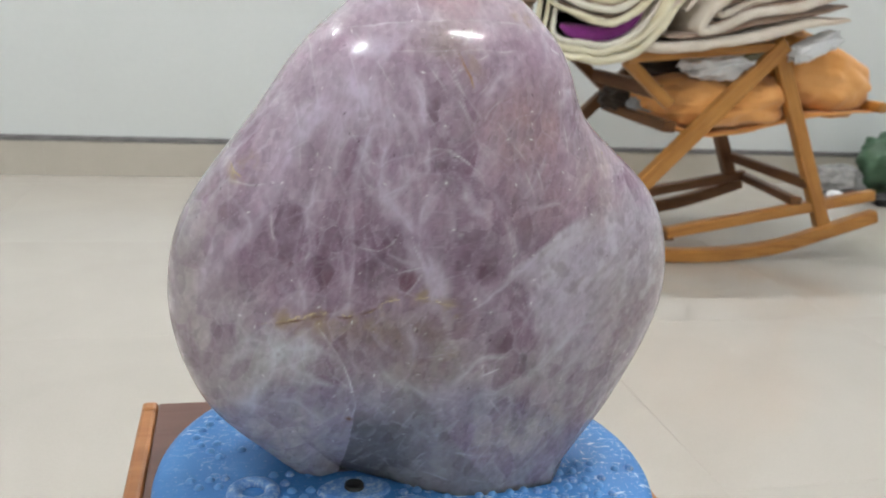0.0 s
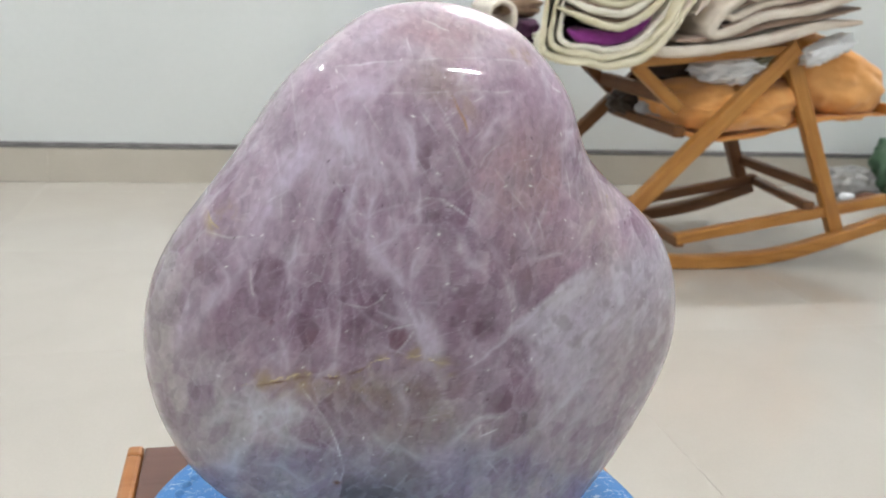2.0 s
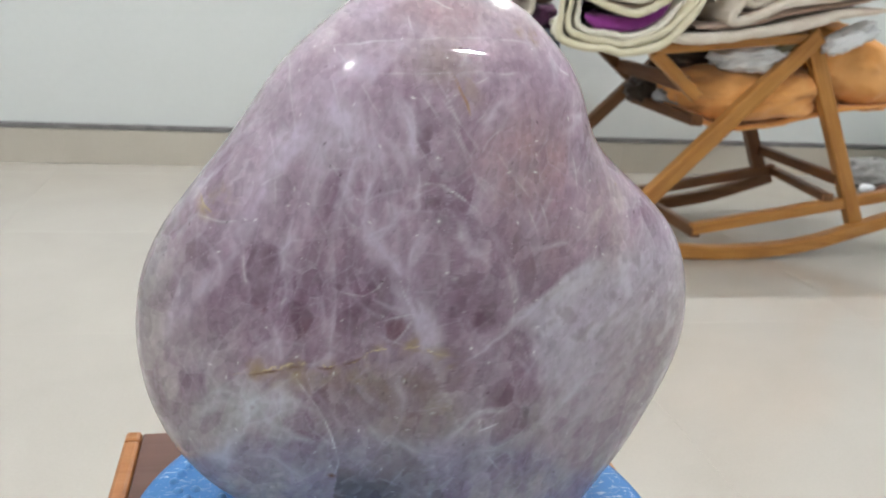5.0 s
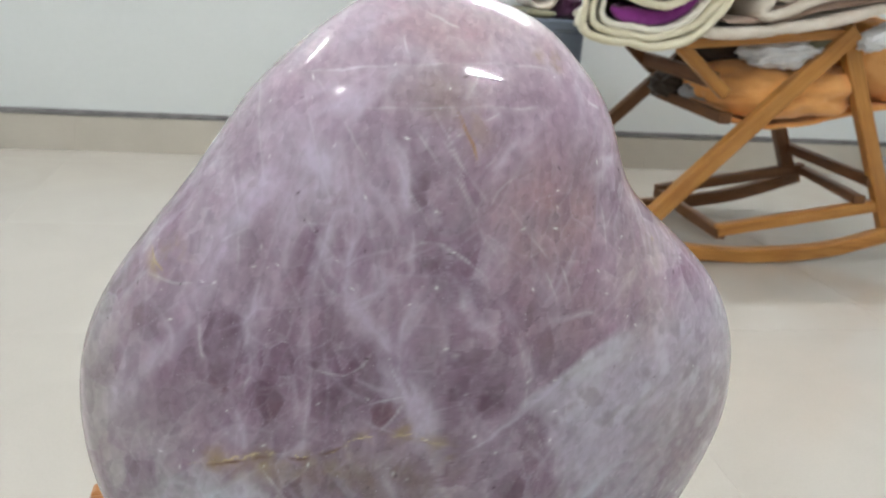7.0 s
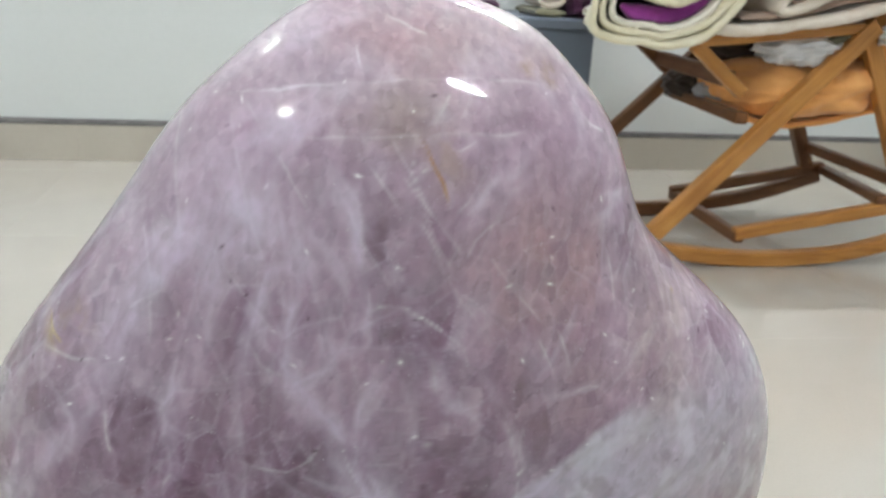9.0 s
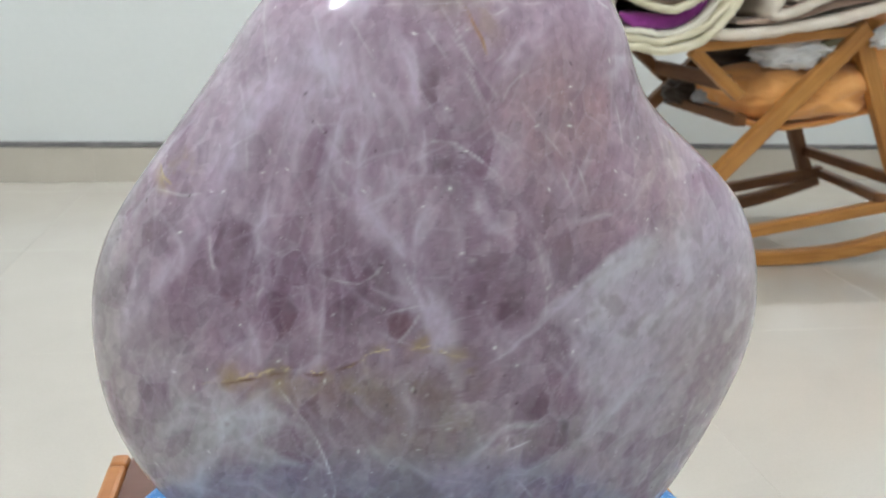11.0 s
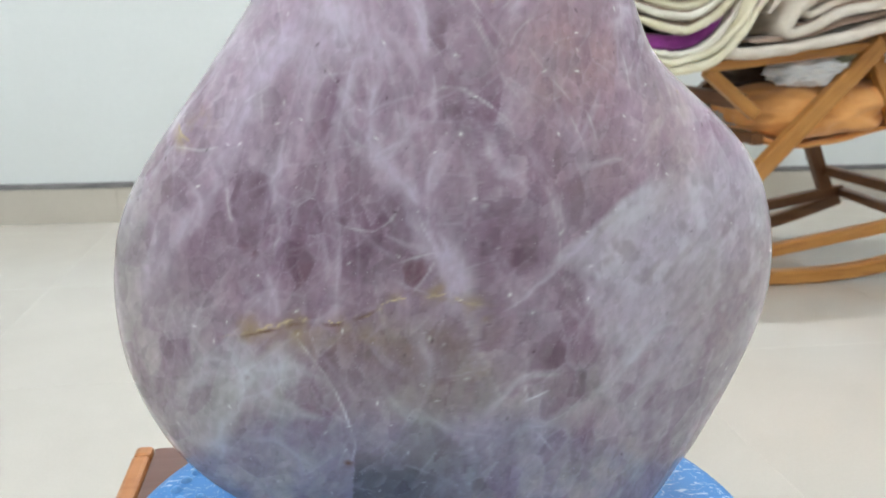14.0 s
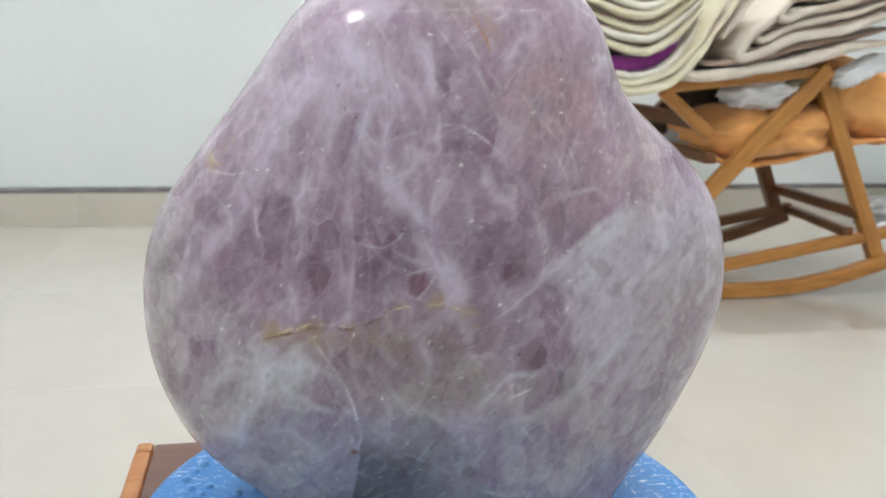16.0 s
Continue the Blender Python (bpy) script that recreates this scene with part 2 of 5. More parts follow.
def ribbon(name, pts, th, y0, y1, mat, parent=None, n=60, m=14, wave=0.006, seed=0, sag=0.0, skew=0.0):
    """A padded cloth layer: a path in x and z, th thick, laid from y0 (front) to y1, with a plump rounded front edge and soft folds."""
    C = spline(pts, n)
    T = np.gradient(C, axis=0)
    T /= np.linalg.norm(T, axis=1)[:, None] + 1e-9
    N = np.stack([-T[:, 1], T[:, 0]], 1)
    verts, faces = [], []
    ys = [y0 + (y1 - y0) * (j / (m - 1)) for j in range(m)]
    # closed loop across y: front edge rounded
    loop = []
    for a in np.linspace(-90, 90, 7):
        loop.append((y0 + th * 0.5 * (1 - math.cos(radians(a))), math.sin(radians(a)) * 0.5))
    loop += [(y, 0.5) for y in ys[2:]] + [(y, -0.5) for y in ys[2:][::-1]]
    k = len(loop)
    for i in range(n):
        endf = min(1.0, 0.35 + 3.2 * min(i, n - 1 - i) / n)
        for y, s in loop:
            q = Vector((C[i, 0] * 7 + seed * 3.1, y * 9, C[i, 1] * 7 + seed))
            d = noise.noise(q) * wave + noise.noise(q * 3.3) * wave * 0.5 + noise.noise(q * 13) * wave * 0.3
            e = noise.noise(q * 2.1 + Vector((5, 2, 9))) * wave * 1.6 + noise.noise(q * 11) * wave * 0.6
            o = s * th * endf + d
            lean = skew * (y - y0) * min(1.0, max(0.0, 1.2 - i / (0.45 * n)))
            verts.append((C[i, 0] + N[i, 0] * o + lean, y + e * (1 if y < y0 + 0.1 else 0.3), C[i, 1] + N[i, 1] * o - sag * (y - y0)))
    for i in range(n - 1):
        for j in range(k):
            faces.append((i * k + j, (i + 1) * k + j, (i + 1) * k + (j + 1) % k, i * k + (j + 1) % k))
    faces += [tuple(range(k))[::-1], tuple(range((n - 1) * k, n * k))]
    # the end caps are long polygons: fan them from quads
    ob = new(name, mesh_of(name, verts, faces, mat))
    ob.parent = parent
    return ob


def lump(name, centre, half, mat, power=2.4, wobble=0.12, freq=3.0, seed=0, tilt=0, nu=48, nv=28, flat=None, parent=None, folds=0.0):
    """A soft stuffed or crumpled body: a rounded block with an uneven skin."""
    verts, faces = [], []
    M = Matrix.Rotation(radians(tilt), 3, "Y")
    for i in range(nv + 1):
        v = -math.pi / 2 + math.pi * i / nv
        for j in range(nu):
            u = 2 * math.pi * j / nu
            d = Vector((math.cos(v) * math.cos(u), math.cos(v) * math.sin(u), math.sin(v)))
            r = (abs(d.x) ** power + abs(d.y) ** power + abs(d.z) ** power) ** (-1 / power)
            q = d * freq + Vector((seed * 1.7, seed * 2.3, seed))
            r *= 1 + wobble * noise.noise(q) + wobble * 0.5 * noise.noise(q * 2.7)
            if folds:
                # gathers that run in from both ends of a stuffed cushion
                turn = math.atan2(d.z, d.y)
                pull = max(0.0, abs(d.x) - 0.25) * max(0.0, 1.12 - abs(d.x))
                r *= 1 + folds * pull * (math.sin(6 * turn + seed + 1.2 * noise.noise(q)) + 0.35 * math.sin(11 * turn + 1.5 * noise.noise(q)))
                r *= 1 + 0.25 * folds * noise.noise(Vector((d.x * 7, d.y * 3, d.z * 3 + 3 * d.x)))
            p = M @ Vector((d.x * r * half[0], d.y * r * half[1], d.z * r * half[2]))
            p += Vector(centre)
            if flat is not None:
                p.z = max(p.z, flat)
            verts.append(p)
    for i in range(nv):
        for j in range(nu):
            a, b = i * nu + j, i * nu + (j + 1) % nu
            faces.append((a, b, b + nu, a + nu))
    ob = new(name, mesh_of(name, verts, faces, mat))
    ob.parent = parent
    return ob


# ---- setting ----
def slab(name, x0, x1, y0, y1, z0, z1, mat, label=""):
    ob = finish(name, box_bm(x0, x1, y0, y1, z0, z1), mat)
    return tagged(ob, label, kind="structure")


floor = slab("floor", ROOM_X0, ROOM_X1, ROOM_Y0, 0, -0.05, -0.0006, GROUT, "polished cream tile floor with thin joints")
slab("wall_north", ROOM_X0, ROOM_X1, 0, 0.15, -0.05, ROOM_Z1, WALL, "plain white painted wall")
slab("wall_south", ROOM_X0, ROOM_X1, ROOM_Y0 - 0.15, ROOM_Y0, -0.05, ROOM_Z1, WALL, "plain white painted wall")
slab("wall_west", ROOM_X0 - 0.15, ROOM_X0, ROOM_Y0, 0, -0.05, ROOM_Z1, WALL, "plain white painted wall")
slab("wall_east", ROOM_X1, ROOM_X1 + 0.15, ROOM_Y0, 0, -0.05, ROOM_Z1, WALL, "plain white painted wall")
slab("ceiling", ROOM_X0, ROOM_X1, ROOM_Y0, 0, ROOM_Z1, ROOM_Z1 + 0.12, CEIL, "plain white ceiling")

# ---- stool and turning disc ----
BX0, BX1, BY0, BY1, BZ = -0.3490, -0.063, -2.596, -2.309, 0.351


def make_stool():
    st = tagged(empty("stool", ((BX0 + BX1) / 2, (BY0 + BY1) / 2, 0)), "low wooden stool with dark brown top and orange edges", "stool")
    cx, cy = st.location.x, st.location.y
    hx, hy = (BX1 - BX0) / 2, (BY1 - BY0) / 2
    part("top", box_bm(-hx + 0.010, hx - 0.010, -hy + 0.012, hy - 0.002, BZ - 0.022, BZ - 0.0012, 0.0015), LAMINATE, st)
    for s in (-1, 1):
        x0, x1 = (-hx, -hx + 0.0095) if s < 0 else (hx - 0.0095, hx)
        part("side_lipping", box_bm(x0, x1, -hy, hy - 0.012, BZ - 0.026, BZ, 0.0025), LIPPING, st, "orange wooden edge strip")
        part("corner_block", box_bm(x0, x1, hy - 0.0115, hy, BZ - 0.026, BZ - 0.0005, 0.0025), LIPPING, st, "orange wooden edge strip")
    part("front_lipping", box_bm(-hx + 0.010, hx - 0.010, -hy, -hy + 0.0115, BZ - 0.026, BZ, 0.0025), LIPPING, st, "orange wooden edge strip")
    for sx in (-1, 1):
        for sy in (-1, 1):
            x, y = sx * (hx - 0.03), sy * (hy - 0.03)
            part("leg", box_bm(x - 0.017, x + 0.017, y - 0.017, y + 0.017, 0, BZ - 0.0225, 0.003), LAMINATE, st)
    for s in (-1, 1):
        y = s * (hy - 0.03)
        part("apron", box_bm(-hx + 0.048, hx - 0.048, y - 0.009, y + 0.009, BZ - 0.075, BZ - 0.0225, 0.002), LAMINATE, st)
        x = s * (hx - 0.03)
        part("apron", box_bm(x - 0.009, x + 0.009, -hy + 0.048, hy - 0.048, BZ - 0.075, BZ - 0.0225, 0.002), LAMINATE, st)
    return st


make_stool()

DX, DY, DR, DZ = -0.2040, -2.4462, 0.1274, 0.377


def lathe_bm(profile, n):
    bm = bmesh.new()
    rings = []
    for r, z in profile:
        if r < 1e-6:
            rings.append([bm.verts.new((0, 0, z))])
        else:
            rings.append([bm.verts.new((r * math.cos(2 * math.pi * i / n), r * math.sin(2 * math.pi * i / n), z)) for i in range(n)])
    for a, b in zip(rings, rings[1:]):
        for i in range(n):
            j = (i + 1) % n
            if len(a) == 1:
                bm.faces.new((a[0], b[i], b[j]))
            elif len(b) == 1:
                bm.faces.new((a[i], b[0], a[j]))
            else:
                bm.faces.new((a[i], b[i], b[j], a[j]))
    bmesh.ops.recalc_face_normals(bm, faces=bm.faces[:])
    return bm


def make_disc():
    h = DZ - BZ
    d = tagged(empty("exercise_twist_disc", (DX, DY, BZ)), "scuffed blue plastic exercise twist disc with studs, on a stool", "twist disc")
    prof = [(0, h), (DR - 0.016, h), (DR - 0.006, h - 0.0008), (DR - 0.0015, h - 0.003), (DR, h - 0.007), (DR - 0.001, h - 0.012), (DR - 0.006, h - 0.0095), (DR - 0.03, 0.006), (0, 0.006)]
    part("upper_plate", lathe_bm(prof, 128), BLUE, d, smooth=True)
    part("base_plate", lathe_bm([(0, 0.0058), (DR - 0.035, 0.0058), (DR - 0.034, 0.0), (0, 0.0)], 64), BLUE, d, smooth=False)
    # rings and the almond-shaped boss with its rivet
    def torus_like(rx, ry, tube, flat, n=48, k=10, point=0.0):
        bm = bmesh.new()
        vs = []
        for i in range(n):
            a = 2 * math.pi * i / n
            s = 1 - point * (abs(math.sin(a)) ** 1.0) if point else 1
            for j in range(k):
                b = 2 * math.pi * j / k
                rr = 1 + tube * math.cos(b)
                vs.append(bm.verts.new((rx * math.cos(a) * rr, ry * math.sin(a) * rr * s, flat * math.sin(b))))
        for i in range(n):
            for j in range(k):
                bm.faces.new((vs[i * k + j], vs[((i + 1) % n) * k + j], vs[((i + 1) % n) * k + (j + 1) % k], vs[i * k + (j + 1) % k]))
        return bm
    for x, y in ((-0.079, -0.021), (-0.006, -0.047), (0.057, -0.058)):
        r = part("ring", torus_like(0.0090, 0.0090, 0.42, 0.0030, 48, 14), BLUE_WORN, d, "whitened raised ring", True)
        r.location = (x, y, h)
    boss = bmesh.new()
    n = 48
    top = [boss.verts.new((0.017 * math.cos(2 * math.pi * i / n), 0.0095 * math.sin(2 * math.pi * i / n) * (1 - 0.25 * abs(math.cos(2 * math.pi * i / n)) ** 3), 0.0022)) for i in range(n)]
    low = [boss.verts.new((v.co.x * 1.1, v.co.y * 1.13, -0.001)) for v in top]
    boss.faces.new(top)
    for i in range(n):
        boss.faces.new((low[i], low[(i + 1) % n], top[(i + 1) % n], top[i]))
    b = part("boss", boss, BLUE_WORN, d, "whitened almond-shaped boss")
    b.location = (-0.031, -0.025, h)
    rv = part("rivet", lathe_bm([(0, 0.0016), (0.0032, 0.0016), (0.0036, 0.0026), (0.0046, 0.0026), (0.0050, -0.001)], 24), BLACK, b, "dark rivet", True)
    rv.location = (0, 0, 0.0014)
    # studs: one mesh shared by all
    sm = lathe_bm([(0, 0.0019), (0.0008, 0.0018), (0.0015, 0.0014), (0.0020, 0.0008), (0.0024, 0.0001), (0.0027, -0.0004)], 14)
    bmesh.ops.remove_doubles(sm, verts=sm.verts, dist=1e-6)
    bmesh.ops.recalc_face_normals(sm, faces=sm.faces)
    if sum(f.normal.z for f in sm.faces) < 0:
        bmesh.ops.reverse_faces(sm, faces=sm.faces)
    stud_mesh = bpy.data.meshes.new("stud")
    sm.to_mesh(stud_mesh)
    sm.free()
    stud_mesh.polygons.foreach_set("use_smooth", [True] * len(stud_mesh.polygons))
    stud_mesh.materials.append(BLUE_STUD.m)
    worn_mesh = stud_mesh.copy()
    worn_mesh.materials[0] = BLUE_WORN.m
    rng = random.Random(4)
    solid = [(-0.079, -0.021, 0.016), (-0.006, -0.047, 0.016), (0.057, -0.058, 0.016), (-0.031, -0.025, 0.021)]
    g = 0.0080
    for i in range(-15, 16):
        for j in range(-17, 18):
            x, y = i * g + (j % 2) * g / 2, j * g * 0.9
            r = math.hypot(x, y)
            a = math.degrees(math.atan2(y, x)) % 360
            if r > 0.118 or any(math.hypot(x - p, y - q) < s for p, q, s in solid):
                continue
            back_left = 140 < a < 172 and 0.075 < r < 0.117
            front = 180 < a < 352 and 0.02 < r
            if not (back_left or front) or (front and r > 0.102 and rng.random() < 0.6) or rng.random() < 0.1:
                continue
            if back_left and rng.random() < 0.4:
                continue
            s = new("stud", worn_mesh if front and rng.random() < 0.35 else stud_mesh)
            s.parent = d
            s.location = (x + rng.uniform(-0.001, 0.001), y + rng.uniform(-0.001, 0.001), h)
    return d


make_disc()

# ---- the crystal ----
PERM = np.random.RandomState(7).permutation(2048).astype(np.int32)
TONE = (np.random.RandomState(8).permutation(2048) / 1023.5 - 1).astype(np.float32)


def lattice(P, seed):
    """Smooth value noise at the rows of P, from -1 to 1."""
    P = np.asarray(P, np.float32)
    i = np.floor(P)
    f = P - i
    f = f * f * (3 - 2 * f)
    i = i.astype(np.int32)
    fx, fy, fz = f[:, 0], f[:, 1], f[:, 2]
    sides = []
    for ox in (0, 1):
        a = PERM[(i[:, 0] + ox + seed * 131) & 2047]
        rows = []
        for oy in (0, 1):
            b = PERM[(a + i[:, 1] + oy) & 2047] + i[:, 2]
            lo, hi = TONE[b & 2047], TONE[(b + 1) & 2047]
            rows.append(lo + (hi - lo) * fz)
        sides.append(rows[0] + (rows[1] - rows[0]) * fy)
    return sides[0] + (sides[1] - sides[0]) * fx


SHEAR = np.array([[1.0, 0.15, 0.28], [0.1, 1.0, 0.0], [-0.32, 0.1, 1.0]])
TWIST = np.array(Euler((0.7, 0.5, 0.9)).to_matrix())


def fractal(P, scale, octaves, seed):
    s, a, out = np.asarray(P) @ TWIST * scale, 1.0, 0
    for k in range(octaves):
        out = out + a * lattice(s, seed + k * 17)
        s, a = s @ TWIST * 2.03, a * 0.5
    return out


def step(x, a, b):
    t = np.clip((x - a) / (b - a), 0, 1)
    return t * t * (3 - 2 * t)


# outline of the stone: height, left side, right side
STONE = [
    (0.3770, -0.2660, -0.1215), (0.3815, -0.2715, -0.1205), (0.3870, -0.2775, -0.1174), (0.3935, -0.2835, -0.1119),
    (0.4010, -0.2925, -0.1065), (0.4100, -0.3016, -0.0998), (0.4200, -0.3084, -0.0936), (0.4315, -0.3135, -0.0877),
    (0.4430, -0.3178, -0.0826), (0.4545, -0.3204, -0.0782), (0.4660, -0.3217, -0.0744), (0.4775, -0.3219, -0.0725),
    (0.4890, -0.3207, -0.0728), (0.5005, -0.3179, -0.0747), (0.5120, -0.3128, -0.0787), (0.5235, -0.3054, -0.0854),
    (0.5350, -0.2969, -0.0970), (0.5465, -0.2882, -0.1118), (0.5580, -0.2803, -0.1252), (0.5695, -0.2728, -0.1312),
    (0.5810, -0.2652, -0.1356), (0.5925, -0.2549, -0.1420), (0.6075, -0.2385, -0.1552), (0.6125, -0.2324, -0.1610),
    (0.6165, -0.2270, -0.1690), (0.6195, -0.2190, -0.1780), (0.6213, -0.2090, -0.1881), (0.6222, -0.1995, -0.1975),
]


LILAC, ROSE, BLUSH, PALE = (0.455, 0.375, 0.450), (0.420, 0.297, 0.335), (0.470, 0.372, 0.400), (0.460, 0.385, 0.465)
PLUM, PLUM2, WINE, SLATE = (0.180, 0.105, 0.150), (0.258, 0.166, 0.238), (0.200, 0.082, 0.112), (0.150, 0.138, 0.148)
MIST, ASH, CLAY, MILK = (0.470, 0.448, 0.470), (0.445, 0.400, 0.410), (0.330, 0.268, 0.238), (0.650, 0.572, 0.690)
RUST, GOLD, HAZE = (0.405, 0.305, 0.200), (0.620, 0.500, 0.385), (0.640, 0.620, 0.680)


def mineral(P):
    """Colour of the quartz at the rows of P: tinted zones, clear depths, milky veils, bright seams, iron stains and
    some painted light.
    """
    x, y, z = P[:, 0], P[:, 1], P[:, 2]
    drift = [fractal(P, 34, 3, 11), fractal(P, 34, 3, 29)]
    jag = [fractal(P, 210, 3, 71), fractal(P, 210, 3, 73)]
    soft_x, soft_z = x + 0.0010 * drift[0] + 0.00045 * jag[0], z + 0.0010 * drift[1] + 0.00045 * jag[1]
    line_x, line_z = x + 0.0004 * drift[0] + 0.00030 * jag[0], z + 0.0004 * drift[1] + 0.00030 * jag[1]
    cloud, grain, dust = fractal(P, 30, 4, 5), fractal(P, 140, 3, 7), fractal(P, 420, 2, 9)
    patchy = np.clip(0.5 + 0.8 * fractal(P, 38, 2, 131), 0, 1)
    col = np.array([0.378, 0.286, 0.356]) * (1 + 0.10 * cloud + 0.06 * grain)[:, None]

    def blend(mask, rgb, at=slice(None)):
        m = np.clip(mask, 0, 1)[:, None]
        col[at] = col[at] * (1 - m) + np.array(rgb) * m

    def near(pts, pad):
        px, pz = [p[0] for p in pts], [p[1] for p in pts]
        return np.nonzero((x > min(px) - pad) & (x < max(px) + pad) & (z > min(pz) - pad) & (z < max(pz) + pad))[0]

    def along(u, v, pts):
        """Distance to a smooth line through pts, signed side and share of its length."""
        C = spline(pts, 5 * len(pts) - 4) if len(pts) > 2 else np.array(pts)
        step_len = np.linalg.norm(np.diff(C, axis=0), axis=1)
        run = np.concatenate([[0], np.cumsum(step_len)])
        best, side, share = np.full(len(u), 9.0), np.zeros(len(u)), np.zeros(len(u))
        for (x0, z0), (x1, z1), ln, r0 in zip(C, C[1:], step_len, run):
            dx, dz = (x1 - x0) / ln, (z1 - z0) / ln
            s = np.clip((u - x0) * dx + (v - z0) * dz, 0, ln)
            d = np.hypot(u - x0 - s * dx, v - z0 - s * dz)
            hit = d < best
            best = np.where(hit, d, best)
            side = np.where(hit, (u - x0) * dz - (v - z0) * dx, side)
            share = np.where(hit, (r0 + s) / run[-1], share)
        return best, side, share, run[-1]

    def zone(k, rgb, cx, cz, rx, rz):
        d = np.hypot((soft_x - cx) / rx, (soft_z - cz) / rz)
        blend(k * (1 - step(d, 0.15, 1.4)) * (0.80 + 0.35 * cloud + 0.30 * grain), rgb)

    def pocket(k, rgb, *pts):
        """A clear depth with a faceted, partly sharp border."""
        c = np.mean(pts, axis=0)
        pts = sorted(pts, key=lambda p: math.atan2(p[1] - c[1], p[0] - c[0]))
        at = near(pts, 0.004)
        u, v = line_x[at] + 0.0005 * jag[1][at], line_z[at] + 0.0005 * jag[0][at]
        d = np.full(len(at), -1.0)
        for (x0, z0), (x1, z1) in zip(pts, pts[1:] + pts[:1]):
            ln = math.hypot(x1 - x0, z1 - z0)
            d = np.maximum(d, ((u - x0) * (z1 - z0) - (v - z0) * (x1 - x0)) / ln)
        edge = 1 - step(d + 0.0013 * t2[at] + 0.0005 * t3[at], -0.0022, 0.0004)
        blend(0.85 * k * edge * np.clip(0.74 + 0.35 * grain[at] + 0.30 * t2[at] + 0.16 * t3[at] + 0.5 * g2[at], 0.15, 1.2), rgb, at)

    def veil(k, w, *pts):
        """A milky sheet seen edge on: a soft band made of fine filaments."""
        at = near(pts, 3 * w + 0.002)
        d, side, s, ln = along(soft_x[at], soft_z[at], pts)
        G = np.stack([side * 260 / (w / 0.002) ** 0.5 + pts[0][0] * 900, s * ln * 75, y[at] * 40 + pts[0][1] * 500], 1)
        thread = np.clip(0.62 + 0.50 * lattice(G, 301) + 0.36 * lattice(G * np.array([2.8, 2.4, 2.0]), 302) + 0.12 * jag[1][at], 0.08, 1.3)
        taper = np.sin(np.clip(0.06 + 0.88 * s, 0, 1) * math.pi) ** 0.5
        wide = w * (0.75 + 0.75 * taper) * np.clip(1 + 0.40 * drift[0][at] + 0.20 * grain[at], 0.4, 1.8)
        # one flank sharp, the other trailing off
        way = 1 if (pts[0][0] * 7919) % 1 > 0.5 else -1
        band = np.exp(-(d / np.where(side * way > 0, 0.55 * wide, 1.35 * wide)) ** 2) * thread
        blend((0.88 if pts[0][1] > 0.462 else 1.2) * k * taper * band, MILK if pts[0][1] > 0.462 else HAZE, at)

    def seam(k, w, *pts, rgb=(0.70, 0.655, 0.715)):
        """A healed crack: a thin broken bright line with a faint lit side painted in."""
        at = near(pts, 0.005)
        d, side, s, ln = along(line_x[at], line_z[at], pts)
        ends = np.sin(np.clip(0.05 + 0.9 * s, 0, 1) * math.pi) ** 0.35
        thin = min(1.0, w / 0.00050) ** 0.5 * np.exp(-(d / max(0.62 * w, 0.00042)) ** 2) * np.clip(0.62 + 0.75 * grain[at], 0.1, 1)
        glow = 0.22 * np.exp(-d / (3.2 * w)) * (side > 0)
        blend(k * ends * np.maximum(thin, glow), rgb, at)

    def cells(scale, warp, seed):
        """Nearness to the border between cells, a tone for each cell and a slant across it."""
        Q = np.stack([x + warp * (drift[0] + jag[0]), y, z + warp * (drift[1] + jag[1])], 1) @ SHEAR * np.array(scale)
        at = np.floor(Q).astype(np.int32)
        f1, f2 = np.full(len(P), 9.0), np.full(len(P), 9.0)
        tone, lean = np.zeros(len(P)), np.zeros(len(P))
        for c27 in range(27):
            c = at + np.array([c27 % 3 - 1, c27 // 3 % 3 - 1, c27 // 9 - 1], np.int32)
            h = PERM[(PERM[(PERM[(c[:, 0] + seed * 71) & 2047] + c[:, 1]) & 2047] + c[:, 2]) & 2047]
            ox, oy, oz = c[:, 0] + 0.5 + 0.5 * TONE[h] - Q[:, 0], c[:, 1] + 0.5 + 0.5 * TONE[(h + 311) & 2047] - Q[:, 1], c[:, 2] + 0.5 + 0.5 * TONE[(h + 733) & 2047] - Q[:, 2]
            d = ox * ox + oy * oy + oz * oz
            hit = d < f1
            f2 = np.where(hit, f1, np.minimum(f2, d))
            tone = np.where(hit, TONE[(h + 97) & 2047], tone)
            lean = np.where(hit, ox * TONE[(h + 541) & 2047] + oz * TONE[(h + 877) & 2047], lean)
            f1 = np.where(hit, d, f1)
        return np.sqrt(f2) - np.sqrt(f1), tone, lean

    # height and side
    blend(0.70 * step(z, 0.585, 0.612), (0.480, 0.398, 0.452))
    blend(0.78 * step(z + 0.006 * cloud, 0.480, 0.442), (0.430, 0.378, 0.404))
    blend(0.60 * step(x + 0.005 * cloud, -0.288, -0.314), (0.455, 0.400, 0.428))
    # the pale flank, with a sharp upper edge
    top = np.interp(line_x, [-0.185, -0.1757, -0.1645, -0.1489, -0.1407, -0.1277, -0.1098, -0.07], [0.4860, 0.4934, 0.5025, 0.5149, 0.5186, 0.5221, 0.5271, 0.5290])
    rim = np.interp(line_z, [0.40, 0.4278, 0.4463, 0.4640, 0.4778, 0.4872, 0.4934, 0.53], [-0.150, -0.1475, -0.1501, -0.1545, -0.1624, -0.1687, -0.1757, -0.19])
    blur = 1 + 3.5 * step(line_x, -0.145, -0.120)
